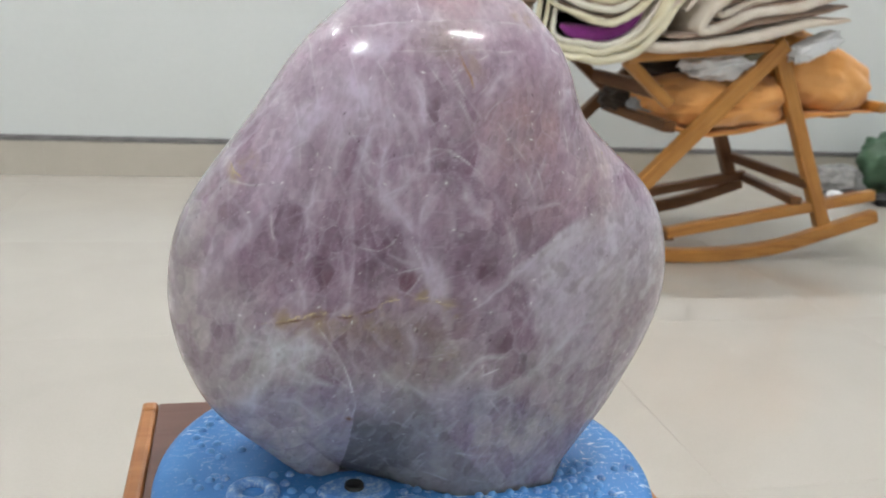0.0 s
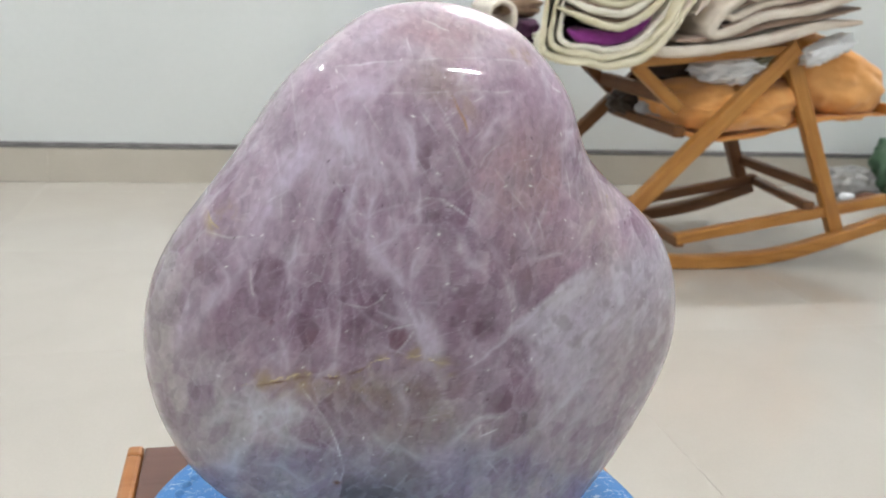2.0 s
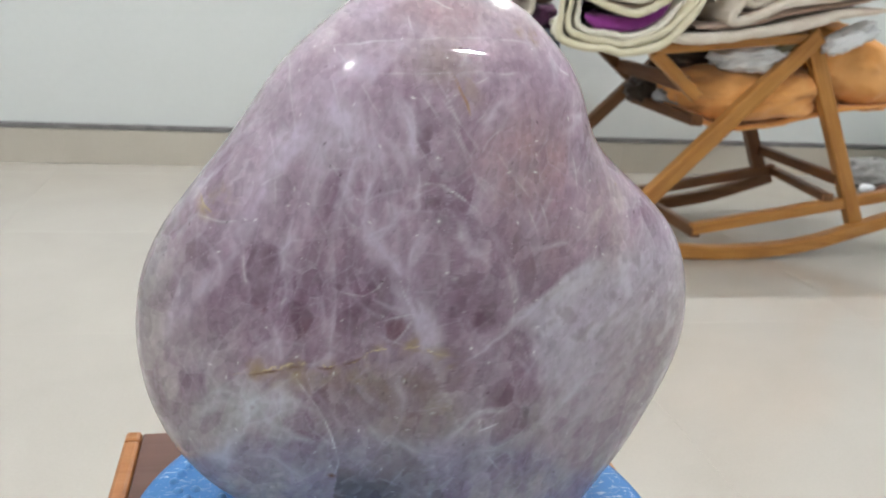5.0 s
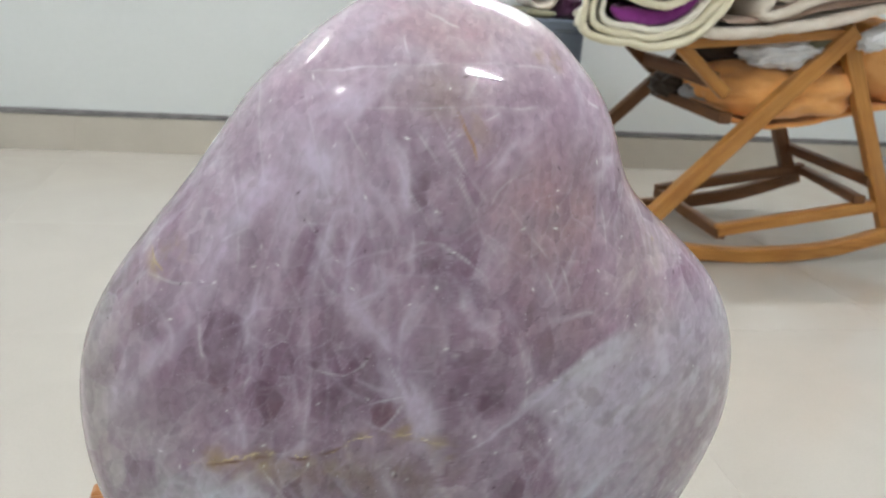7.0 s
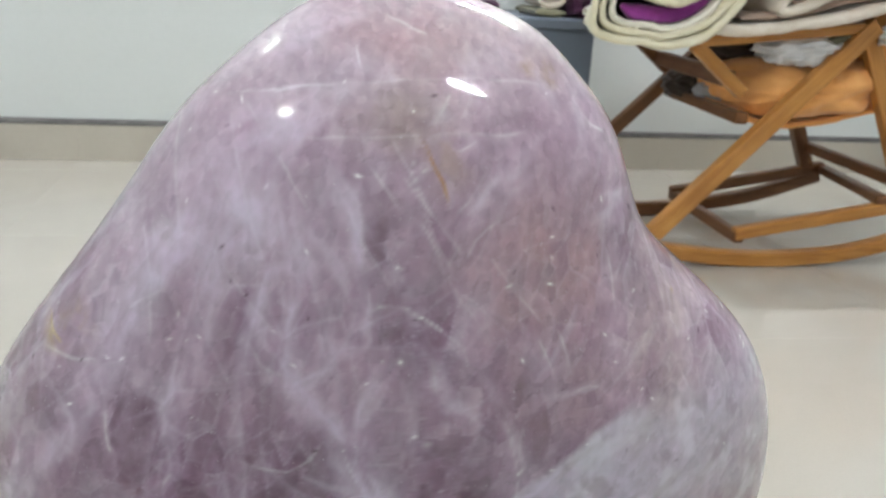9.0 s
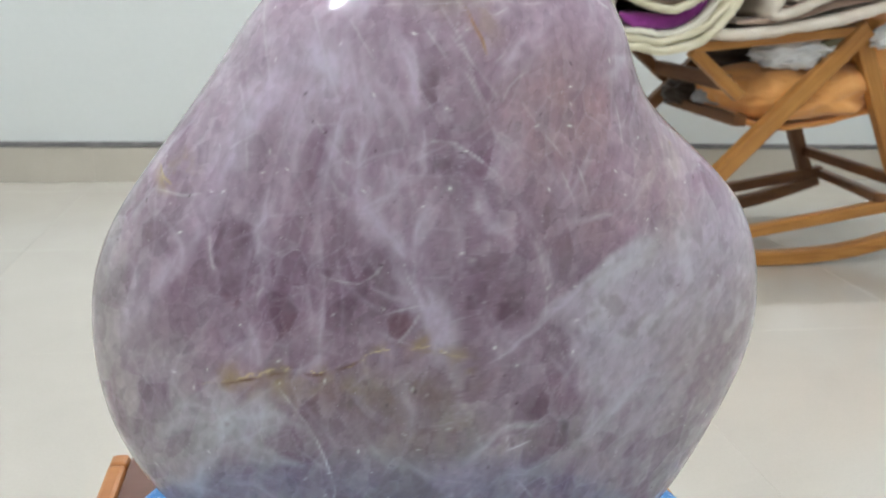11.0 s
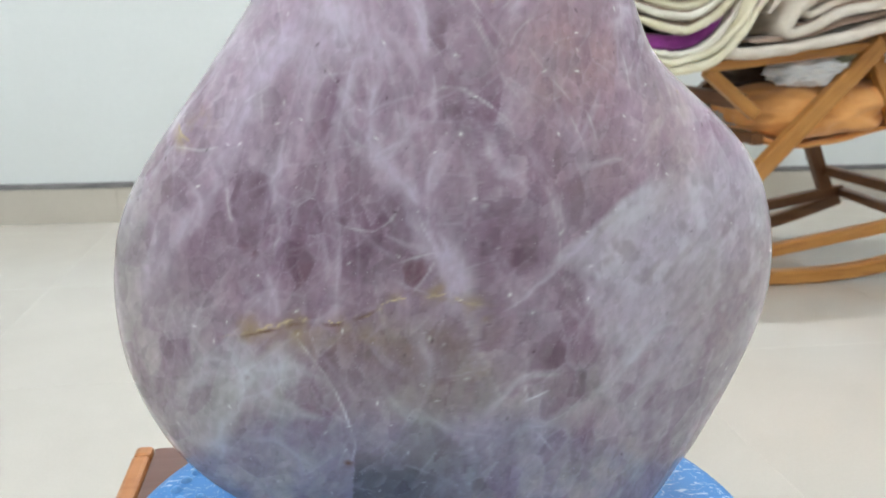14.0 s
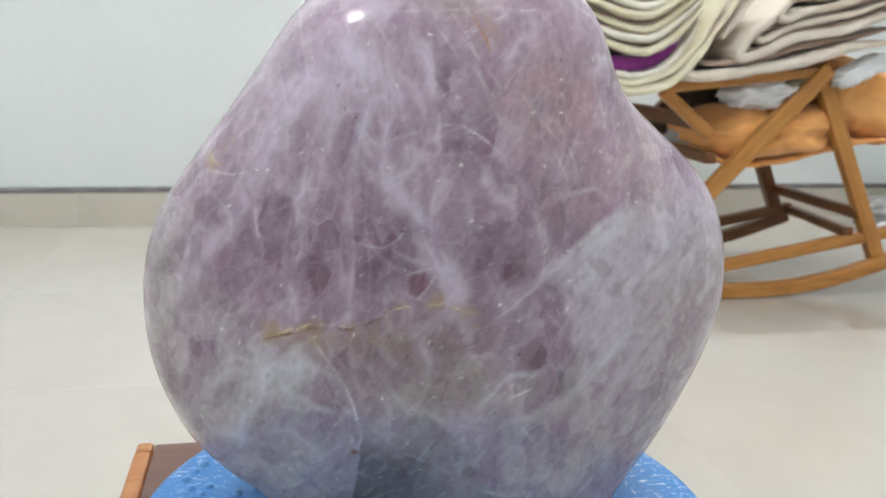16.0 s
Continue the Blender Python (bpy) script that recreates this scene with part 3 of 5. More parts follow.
    pale = step((top - line_z + 0.0007 * grain + 0.0012 * cloud) / blur, -0.0010, 0.0032) * step(line_x - rim + 0.0045 * grain + 0.004 * cloud, -0.006, 0.012) * (0.30 * step(z, 0.405, 0.44) + 0.70 * step(z + 0.004 * cloud, 0.445, 0.488))
    keep = 1 - 0.8 * pale
    # broad zones
    zone(0.55, LILAC, -0.2505, 0.5688, 0.0280, 0.0242)
    zone(0.60, LILAC, -0.2727, 0.5474, 0.0168, 0.0205)
    zone(0.85, ROSE, -0.1648, 0.5570, 0.0280, 0.0242)
    zone(0.60, ROSE, -0.1630, 0.5247, 0.0186, 0.0131)
    zone(0.60, BLUSH, -0.1356, 0.5417, 0.0131, 0.0168)
    zone(0.90, PLUM2, -0.2240, 0.5043, 0.0280, 0.0177)
    zone(0.75, PLUM2, -0.2666, 0.5059, 0.0205, 0.0205)
    zone(0.72, PLUM2, -0.1766, 0.4636, 0.0168, 0.0140)
    zone(0.55, PLUM2, -0.1835, 0.4995, 0.0149, 0.0131)
    zone(0.30, PLUM2, -0.2304, 0.5399, 0.0112, 0.0205)
    zone(0.45, MIST, -0.2712, 0.4474, 0.0317, 0.0224)
    zone(0.35, MIST, -0.2943, 0.4738, 0.0168, 0.0242)
    zone(0.55, ASH, -0.3106, 0.4938, 0.0075, 0.0485)
    zone(0.65, CLAY, -0.2225, 0.4679, 0.0354, 0.0103)
    zone(0.50, CLAY, -0.2016, 0.4505, 0.0280, 0.0131)
    zone(0.60, ASH, -0.1373, 0.4187, 0.0317, 0.0112)
    zone(0.60, PLUM2, -0.1985, 0.5416, 0.0112, 0.0112)
    zone(0.35, PALE, -0.2059, 0.5002, 0.0112, 0.0224)
    zone(0.70, ROSE, -0.1981, 0.6084, 0.0151, 0.0097)
    zone(0.60, ROSE, -0.2131, 0.6106, 0.0108, 0.0065)
    zone(0.60, BLUSH, -0.1606, 0.6161, 0.0259, 0.0129)
    zone(0.50, LILAC, -0.2326, 0.6055, 0.0259, 0.0108)
    zone(0.50, CLAY, -0.2049, 0.5920, 0.0172, 0.0086)
    blend(0.80 * pale, (0.528, 0.475, 0.560))
    zone(0.85, (0.415, 0.338, 0.362), -0.1040, 0.4760, 0.0240, 0.0300)
    zone(0.70, (0.525, 0.440, 0.470), -0.1270, 0.5380, 0.0130, 0.0300)
    # low front painted lighter and warmer, to offset overhang shade and blue bounce
    zone(0.90, (0.620, 0.552, 0.530), -0.2620, 0.4060, 0.0250, 0.0240)
    zone(0.75, (0.550, 0.475, 0.450), -0.1650, 0.4100, 0.0300, 0.0160)
    zone(0.45, (0.430, 0.365, 0.395), -0.0860, 0.5000, 0.0140, 0.0260)
    # a faint network of healed cracks at two sizes, its cells shaded in colour like slanted planes
    n1, t1, g1 = cells((92, 60, 54), 0.00025, 1)
    n2, t2, g2 = cells((195, 120, 115), 0.00020, 2)
    n3, t3, g3 = cells((430, 260, 290), 0.0002, 3)
    smoke = fractal(np.stack([1.7 * x, y, 0.6 * z], 1), 55, 4, 401)
    blend(0.30 * step(smoke, 0.05, 1.0) * (1 - 0.6 * pale), (0.520, 0.425, 0.525))
    blend(0.40 * step(smoke, -0.05, -1.0) * keep * step(z, 0.590, 0.545), PLUM2)
    inner = keep * step(z, 0.590, 0.550)
    blend(0.40 * step(t1, 0.15, 1.0) * (0.3 + 0.7 * patchy) * inner, PLUM2)
    blend(0.36 * step(t2, 0.25, 1.0) * patchy * inner, PLUM)
    # pale and dark ramps across the cells imitate light on inner facets
    blend(0.22 * step(g1, 0.05, 0.55) * inner, (0.520, 0.445, 0.530))
    blend(0.22 * step(g1, -0.05, -0.55) * inner, PLUM2)
    blend(0.22 * step(g2, 0.05, 0.5) * (0.3 + 0.7 * patchy), (0.540, 0.470, 0.545))
    col *= (1 + 0.09 * t2 * inner + 0.05 * t3 + 0.10 * g3)[:, None]
    # fine filaments that fan out from the milky knot
    fan_a, fan_r = np.arctan2(soft_x + 0.236, 0.640 - soft_z), np.hypot(x + 0.236, 0.640 - z)
    F = np.stack([fan_a * 75, fan_r * 42, y * 25], 1)
    fib = lattice(F, 101) + 0.7 * lattice(F * np.array([2.4, 1.7, 1.6]), 102) + 0.5 * lattice(F * np.array([5.3, 3.0, 3.0]), 103)
    upper = step(z, 0.485, 0.525) * step(z, 0.605, 0.575) * step(x, -0.150, -0.205)
    blend(0.10 * upper * step(fib, -0.1, -1.3), PLUM2)
    blend(0.09 * upper * step(fib, 0.2, 1.5), (0.560, 0.475, 0.580))
    # clear depths between the healed cracks
    pocket(0.62, PLUM, (-0.2755, 0.5214), (-0.2696, 0.5238), (-0.2634, 0.5228), (-0.2607, 0.5132), (-0.2628, 0.5033), (-0.2671, 0.4954), (-0.2732, 0.4998), (-0.2751, 0.5091))
    pocket(0.70, PLUM, (-0.2592, 0.5040), (-0.2524, 0.5048), (-0.2483, 0.4952), (-0.2494, 0.4877), (-0.2566, 0.4867), (-0.2603, 0.4951))
    pocket(0.60, PLUM, (-0.2425, 0.5108), (-0.2367, 0.5115), (-0.2346, 0.5090), (-0.2396, 0.5063), (-0.2431, 0.5077))
    pocket(0.66, PLUM, (-0.2325, 0.5084), (-0.2221, 0.5130), (-0.2164, 0.5096), (-0.2200, 0.5050), (-0.2276, 0.5044))
    pocket(0.50, PLUM, (-0.2310, 0.5131), (-0.2220, 0.5173), (-0.2170, 0.5147), (-0.2203, 0.5133), (-0.2292, 0.5113))
    pocket(0.62, PLUM, (-0.1877, 0.5000), (-0.1789, 0.5035), (-0.1761, 0.4938), (-0.1817, 0.4878), (-0.1890, 0.4916))
    pocket(0.60, PLUM, (-0.1810, 0.4659), (-0.1719, 0.4698), (-0.1651, 0.4628), (-0.1693, 0.4543), (-0.1813, 0.4556))
    pocket(0.50, PLUM, (-0.2373, 0.5291), (-0.2307, 0.5280), (-0.2286, 0.5241), (-0.2301, 0.5149), (-0.2372, 0.5131), (-0.2396, 0.5220))
    pocket(0.45, PLUM, (-0.2985, 0.5193), (-0.2907, 0.5239), (-0.2871, 0.5187), (-0.2939, 0.5108), (-0.2995, 0.5110))
    pocket(0.36, PLUM, (-0.3048, 0.4985), (-0.2954, 0.5039), (-0.2965, 0.4927), (-0.3029, 0.4870))
    pocket(0.42, PLUM, (-0.2123, 0.5688), (-0.2077, 0.5692), (-0.2064, 0.5572), (-0.2117, 0.5569))
    pocket(0.40, PLUM, (-0.1744, 0.5210), (-0.1625, 0.5220), (-0.1641, 0.5044), (-0.1719, 0.5062))
    pocket(0.45, PLUM, (-0.2078, 0.5462), (-0.1989, 0.5440), (-0.2036, 0.5388), (-0.2093, 0.5399))
    pocket(0.30, PLUM, (-0.1927, 0.5422), (-0.1865, 0.5375), (-0.1868, 0.5322), (-0.1934, 0.5333))
    pocket(0.40, PLUM, (-0.2864, 0.5145), (-0.2783, 0.5246), (-0.2747, 0.5223), (-0.2762, 0.5140), (-0.2829, 0.5068))
    pocket(0.34, PLUM, (-0.2428, 0.4990), (-0.2312, 0.5022), (-0.2295, 0.4913), (-0.2368, 0.4867), (-0.2422, 0.4896))
    pocket(0.34, PLUM, (-0.2551, 0.5309), (-0.2448, 0.5258), (-0.2451, 0.5134), (-0.2522, 0.5116), (-0.2555, 0.5204))
    pocket(0.36, PLUM, (-0.1930, 0.5137), (-0.1837, 0.5162), (-0.1855, 0.5052), (-0.1930, 0.5054))
    pocket(0.30, PLUM, (-0.2022, 0.5310), (-0.1967, 0.5327), (-0.1967, 0.5165), (-0.2013, 0.5129))
    pocket(0.34, PLUM, (-0.2333, 0.4837), (-0.2223, 0.4864), (-0.2168, 0.4849), (-0.2279, 0.4813), (-0.2315, 0.4799))
    pocket(0.40, PLUM, (-0.2492, 0.4654), (-0.2427, 0.4683), (-0.2412, 0.4522), (-0.2448, 0.4563))
    pocket(0.30, PLUM, (-0.2280, 0.4680), (-0.2094, 0.4753), (-0.2018, 0.4670), (-0.2054, 0.4508), (-0.2225, 0.4516))
    pocket(0.30, PLUM, (-0.1867, 0.4742), (-0.1771, 0.4767), (-0.1826, 0.4660), (-0.1884, 0.4643))
    pocket(0.70, WINE, (-0.2223, 0.4946), (-0.2104, 0.4975), (-0.2128, 0.4909), (-0.2183, 0.4849), (-0.2223, 0.4889))
    pocket(0.55, WINE, (-0.2731, 0.5002), (-0.2668, 0.5014), (-0.2674, 0.4954), (-0.2715, 0.4962))
    pocket(0.50, WINE, (-0.2563, 0.4970), (-0.2492, 0.4952), (-0.2503, 0.4877), (-0.2548, 0.4876))
    pocket(0.55, SLATE, (-0.1641, 0.4589), (-0.1597, 0.4539), (-0.1587, 0.4462), (-0.1614, 0.4427), (-0.1636, 0.4510))
    pocket(0.40, SLATE, (-0.1550, 0.4723), (-0.1493, 0.4666), (-0.1502, 0.4615), (-0.1535, 0.4639))
    pocket(0.35, SLATE, (-0.1375, 0.4633), (-0.1309, 0.4646), (-0.1304, 0.4591), (-0.1360, 0.4588))
    pocket(0.30, PLUM, (-0.2161, 0.5762), (-0.2056, 0.5784), (-0.2044, 0.5682), (-0.2116, 0.5618))
    pocket(0.35, PLUM, (-0.2426, 0.5687), (-0.2345, 0.5703), (-0.2334, 0.5611), (-0.2405, 0.5587))
    pocket(0.35, PLUM, (-0.2140, 0.5701), (-0.2077, 0.5724), (-0.2062, 0.5587), (-0.2126, 0.5586))
    pocket(0.30, PLUM, (-0.1804, 0.5945), (-0.1682, 0.5955), (-0.1678, 0.5896), (-0.1785, 0.5906))
    pocket(0.30, PLUM, (-0.2047, 0.5939), (-0.1938, 0.5952), (-0.1954, 0.5894), (-0.2030, 0.5892))
    net = np.maximum(0.20 * np.exp(-(n1 / 0.050) ** 2) * patchy, 0.13 * np.exp(-(n2 / 0.065) ** 2) * np.clip(0.2 + cloud, 0, 1))
    blend(net * (0.8 + 0.5 * grain) * inner, MILK)
    # milky veils
    veil(0.50, 0.0048, (-0.2433, 0.5773), (-0.2541, 0.5636), (-0.2653, 0.5478), (-0.2730, 0.5328))
    veil(0.32, 0.0024, (-0.2414, 0.5723), (-0.2465, 0.5570), (-0.2497, 0.5380), (-0.2519, 0.5231))
    veil(0.50, 0.0017, (-0.2383, 0.5723), (-0.2370, 0.5571), (-0.2413, 0.5381), (-0.2421, 0.5259))
    veil(0.62, 0.0011, (-0.2427, 0.5259), (-0.2419, 0.5135), (-0.2419, 0.5008), (-0.2428, 0.4877), (-0.2429, 0.4761))
    veil(0.50, 0.0021, (-0.2349, 0.5724), (-0.2276, 0.5546), (-0.2290, 0.5400), (-0.2289, 0.5291), (-0.2220, 0.5202))
    veil(0.74, 0.0035, (-0.2280, 0.5280), (-0.2202, 0.5187), (-0.2128, 0.5096), (-0.2081, 0.5002), (-0.2057, 0.4858))
    veil(0.60, 0.0019, (-0.2128, 0.5096), (-0.2110, 0.5003), (-0.2076, 0.4888), (-0.2034, 0.4780))
    veil(0.48, 0.0019, (-0.2214, 0.5326), (-0.2173, 0.5356), (-0.2120, 0.5378))
    veil(0.55, 0.0011, (-0.2280, 0.5280), (-0.2236, 0.5307), (-0.2200, 0.5329))
    veil(0.55, 0.0009, (-0.2134, 0.5725), (-0.2130, 0.5607), (-0.2114, 0.5504), (-0.2107, 0.5399))
    veil(0.35, 0.0017, (-0.2192, 0.5800), (-0.2147, 0.5725), (-0.2132, 0.5658))
    veil(0.50, 0.0034, (-0.2672, 0.5434), (-0.2759, 0.5265), (-0.2837, 0.5103), (-0.2947, 0.4985), (-0.2999, 0.4837))
    veil(0.40, 0.0019, (-0.2827, 0.5148), (-0.2925, 0.5024), (-0.3008, 0.4884), (-0.3059, 0.4797))
    veil(0.42, 0.0015, (-0.2614, 0.5237), (-0.2596, 0.5132), (-0.2588, 0.5061), (-0.2615, 0.4988))
    veil(0.55, 0.0022, (-0.2022, 0.5057), (-0.2054, 0.4945), (-0.2024, 0.4828), (-0.1996, 0.4738))
    veil(0.50, 0.0009, (-0.1883, 0.4779), (-0.1774, 0.4856), (-0.1658, 0.4964), (-0.1601, 0.5019))
    veil(0.36, 0.0015, (-0.1982, 0.5398), (-0.1994, 0.5220), (-0.1985, 0.5056))
    veil(0.42, 0.0013, (-0.1829, 0.5307), (-0.1767, 0.5215), (-0.1727, 0.5122), (-0.1694, 0.5046))
    veil(0.40, 0.0011, (-0.1731, 0.5439), (-0.1704, 0.5372), (-0.1669, 0.5317))
    veil(0.38, 0.0019, (-0.1945, 0.5312), (-0.1908, 0.5245), (-0.1871, 0.5217))
    veil(0.26, 0.0017, (-0.1840, 0.5519), (-0.1913, 0.5397), (-0.1931, 0.5308))
    veil(0.45, 0.0015, (-0.2093, 0.5328), (-0.2121, 0.5240), (-0.2131, 0.5132))
    veil(0.60, 0.0030, (-0.2726, 0.4557), (-0.2658, 0.4631), (-0.2606, 0.4686))
    veil(0.55, 0.0022, (-0.2726, 0.4557), (-0.2768, 0.4646), (-0.2784, 0.4694))
    veil(0.50, 0.0030, (-0.2726, 0.4557), (-0.2839, 0.4569), (-0.2922, 0.4494))
    veil(0.55, 0.0030, (-0.2726, 0.4557), (-0.2637, 0.4478), (-0.2508, 0.4428))
    veil(0.60, 0.0034, (-0.2726, 0.4557), (-0.2803, 0.4379), (-0.2846, 0.4207))
    veil(0.45, 0.0026, (-0.2726, 0.4557), (-0.2576, 0.4604), (-0.2503, 0.4584))
    veil(0.45, 0.0026, (-0.2972, 0.4393), (-0.2918, 0.4311), (-0.2782, 0.4268))
    veil(0.40, 0.0019, (-0.2610, 0.4682), (-0.2632, 0.4582), (-0.2674, 0.4476))
    veil(0.40, 0.0019, (-0.1640, 0.4918), (-0.1555, 0.4743), (-0.1499, 0.4631), (-0.1511, 0.4460))
    veil(0.34, 0.0019, (-0.1612, 0.4388), (-0.1428, 0.4618), (-0.1253, 0.4776))
    veil(0.30, 0.0015, (-0.1488, 0.4494), (-0.1351, 0.4662), (-0.1221, 0.4687))
    veil(0.30, 0.0017, (-0.1397, 0.4403), (-0.1301, 0.4568), (-0.1131, 0.4738))
    veil(0.35, 0.0015, (-0.1734, 0.4815), (-0.1631, 0.4729), (-0.1544, 0.4619))
    veil(0.35, 0.0017, (-0.1936, 0.4415), (-0.1822, 0.4535), (-0.1703, 0.4548))
    veil(0.18, 0.0019, (-0.1814, 0.4319), (-0.1695, 0.4396), (-0.1512, 0.4464))
    veil(0.40, 0.0017, (-0.2389, 0.5485), (-0.2306, 0.5330), (-0.2280, 0.5277))
    veil(0.35, 0.0011, (-0.2381, 0.5099), (-0.2312, 0.5007), (-0.2223, 0.4949))
    veil(0.35, 0.0009, (-0.2276, 0.5035), (-0.2204, 0.5006), (-0.2123, 0.4985))
    veil(0.40, 0.0009, (-0.2220, 0.5205), (-0.2176, 0.5160), (-0.2164, 0.5096))
    veil(0.38, 0.0009, (-0.2480, 0.5063), (-0.2456, 0.4952), (-0.2477, 0.4839))
    veil(0.38, 0.0009, (-0.2314, 0.4913), (-0.2223, 0.4873), (-0.2132, 0.4840))
    veil(0.34, 0.0009, (-0.2386, 0.4867), (-0.2461, 0.4781), (-0.2534, 0.4752))
    veil(0.35, 0.0011, (-0.2923, 0.5233), (-0.2855, 0.5154), (-0.2847, 0.5085))
    veil(0.30, 0.0013, (-0.3048, 0.5094), (-0.3000, 0.5032), (-0.3033, 0.4879))
    veil(0.36, 0.0011, (-0.1669, 0.5303), (-0.1631, 0.5374), (-0.1590, 0.5462))
    veil(0.35, 0.0009, (-0.1629, 0.5229), (-0.1551, 0.5244), (-0.1491, 0.5257))
    veil(0.40, 0.0011, (-0.1910, 0.4978), (-0.1832, 0.4879), (-0.1753, 0.4816))
    veil(0.35, 0.0011, (-0.2671, 0.4949), (-0.2622, 0.4837), (-0.2606, 0.4760))
    veil(0.35, 0.0011, (-0.2780, 0.4944), (-0.2694, 0.4835), (-0.2624, 0.4779))
    veil(0.22, 0.0019, (-0.2319, 0.4561), (-0.2226, 0.4432), (-0.2091, 0.4361))
    veil(0.34, 0.0015, (-0.2169, 0.4755), (-0.2131, 0.4595), (-0.2169, 0.4451))
    veil(0.34, 0.0013, (-0.2353, 0.4741), (-0.2299, 0.4641), (-0.2225, 0.4578))
    veil(0.35, 0.0017, (-0.2552, 0.4220), (-0.2644, 0.4305), (-0.2740, 0.4319))
    veil(0.16, 0.0019, (-0.1893, 0.4281), (-0.1775, 0.4360), (-0.1650, 0.4325))
    veil(0.50, 0.0030, (-0.1694, 0.5876), (-0.1816, 0.5783), (-0.1899, 0.5684))
    veil(0.60, 0.0030, (-0.2434, 0.5813), (-0.2342, 0.5862), (-0.2259, 0.5899))
    veil(0.42, 0.0019, (-0.2150, 0.5973), (-0.2238, 0.5908), (-0.2302, 0.5861))
    veil(0.55, 0.0024, (-0.1558, 0.5706), (-0.1470, 0.5729), (-0.1415, 0.5737))
    veil(0.42, 0.0017, (-0.1938, 0.5952), (-0.1887, 0.5905), (-0.1857, 0.5876))
    veil(0.40, 0.0017, (-0.1562, 0.5980), (-0.1546, 0.5880), (-0.1573, 0.5760))
    veil(0.45, 0.0026, (-0.2464, 0.5791), (-0.2395, 0.5689), (-0.2425, 0.5564))
    veil(0.40, 0.0019, (-0.2259, 0.5901), (-0.2324, 0.5793), (-0.2385, 0.5690))
    veil(0.40, 0.0017, (-0.2263, 0.5677), (-0.2200, 0.5596), (-0.2155, 0.5490))
    veil(0.40, 0.0013, (-0.2161, 0.5762), (-0.2148, 0.5639), (-0.2136, 0.5576))
    veil(0.35, 0.0022, (-0.2101, 0.6146), (-0.2238, 0.6100), (-0.2328, 0.6036))
    veil(0.30, 0.0017, (-0.1750, 0.6081), (-0.1664, 0.6022), (-0.1609, 0.5923))
    veil(0.40, 0.0017, (-0.2143, 0.6033), (-0.2097, 0.6020), (-0.2038, 0.6011))
    # thin bright seams
    seam(0.95, 0.0004, (-0.2089, 0.5484), (-0.2039, 0.5489), (-0.1982, 0.5458), (-0.1938, 0.5427))
    seam(0.18, 0.0005, (-0.1938, 0.5427), (-0.1876, 0.5382), (-0.1865, 0.5325))
    seam(0.55, 0.0005, (-0.1994, 0.5689), (-0.1959, 0.5631), (-0.1928, 0.5555))
    seam(0.60, 0.0004, (-0.2760, 0.5175), (-0.2758, 0.5123), (-0.2750, 0.5073))
    seam(1.00, 0.0005, (-0.2568, 0.4718), (-0.2520, 0.4644), (-0.2463, 0.4559), (-0.2421, 0.4455), (-0.2391, 0.4359), (-0.2383, 0.4305), (-0.2395, 0.4239))
    seam(0.45, 0.0004, (-0.1976, 0.4668), (-0.1919, 0.4516), (-0.1852, 0.4388))
    seam(0.60, 0.0005, (-0.1797, 0.4617), (-0.1818, 0.4535), (-0.1807, 0.4460))
    seam(0.85, 0.0007, (-0.1813, 0.4454), (-0.1775, 0.4468), (-0.1736, 0.4482))
    seam(0.36, 0.0005, (-0.2226, 0.4368), (-0.2195, 0.4429), (-0.2165, 0.4436), (-0.2087, 0.4369))
    seam(0.25, 0.0004, (-0.2087, 0.4369), (-0.2013, 0.4338), (-0.1934, 0.4324))
    seam(0.45, 0.0004, (-0.2426, 0.5077), (-0.2382, 0.5059), (-0.2311, 0.5048))
    seam(0.50, 0.0004, (-0.2311, 0.5048), (-0.2254, 0.5083), (-0.2221, 0.5130))
    seam(0.40, 0.0004, (-0.2164, 0.5096), (-0.2132, 0.5023), (-0.2110, 0.4975))
    seam(0.50, 0.0004, (-0.2596, 0.5034), (-0.2615, 0.5006), (-0.2631, 0.4950))
    seam(0.45, 0.0004, (-0.2223, 0.4949), (-0.2168, 0.4967), (-0.2102, 0.4977))
    seam(0.40, 0.0004, (-0.2183, 0.4849), (-0.2141, 0.4905), (-0.2102, 0.4973))
    seam(0.40, 0.0004, (-0.1717, 0.4893), (-0.1666, 0.4835), (-0.1633, 0.4769))
    seam(0.50, 0.0006, (-0.1545, 0.4640), (-0.1516, 0.4574), (-0.1515, 0.4508))
    seam(0.45, 0.0004, (-0.2926, 0.5296), (-0.2843, 0.5293), (-0.2782, 0.5305))
    seam(0.40, 0.0004, (-0.2690, 0.5442), (-0.2644, 0.5470), (-0.2599, 0.5497))
    seam(0.35, 0.0004, (-0.1766, 0.5710), (-0.1841, 0.5667), (-0.1877, 0.5607))
    seam(0.40, 0.0004, (-0.1679, 0.5393), (-0.1650, 0.5330), (-0.1634, 0.5302))
    seam(0.40, 0.0004, (-0.1631, 0.5410), (-0.1601, 0.5346), (-0.1591, 0.5319))
    seam(0.35, 0.0004, (-0.1931, 0.5255), (-0.1949, 0.5309), (-0.1953, 0.5344))
    seam(0.35, 0.0004, (-0.1571, 0.5245), (-0.1527, 0.5258), (-0.1501, 0.5252))
    seam(0.40, 0.0004, (-0.2392, 0.5381), (-0.2358, 0.5329), (-0.2324, 0.5312))
    seam(0.50, 0.0006, (-0.2447, 0.5952), (-0.2294, 0.5979), (-0.2147, 0.5997), (-0.1990, 0.6011))
    seam(0.32, 0.0005, (-0.1990, 0.6011), (-0.1791, 0.6014), (-0.1669, 0.6003))
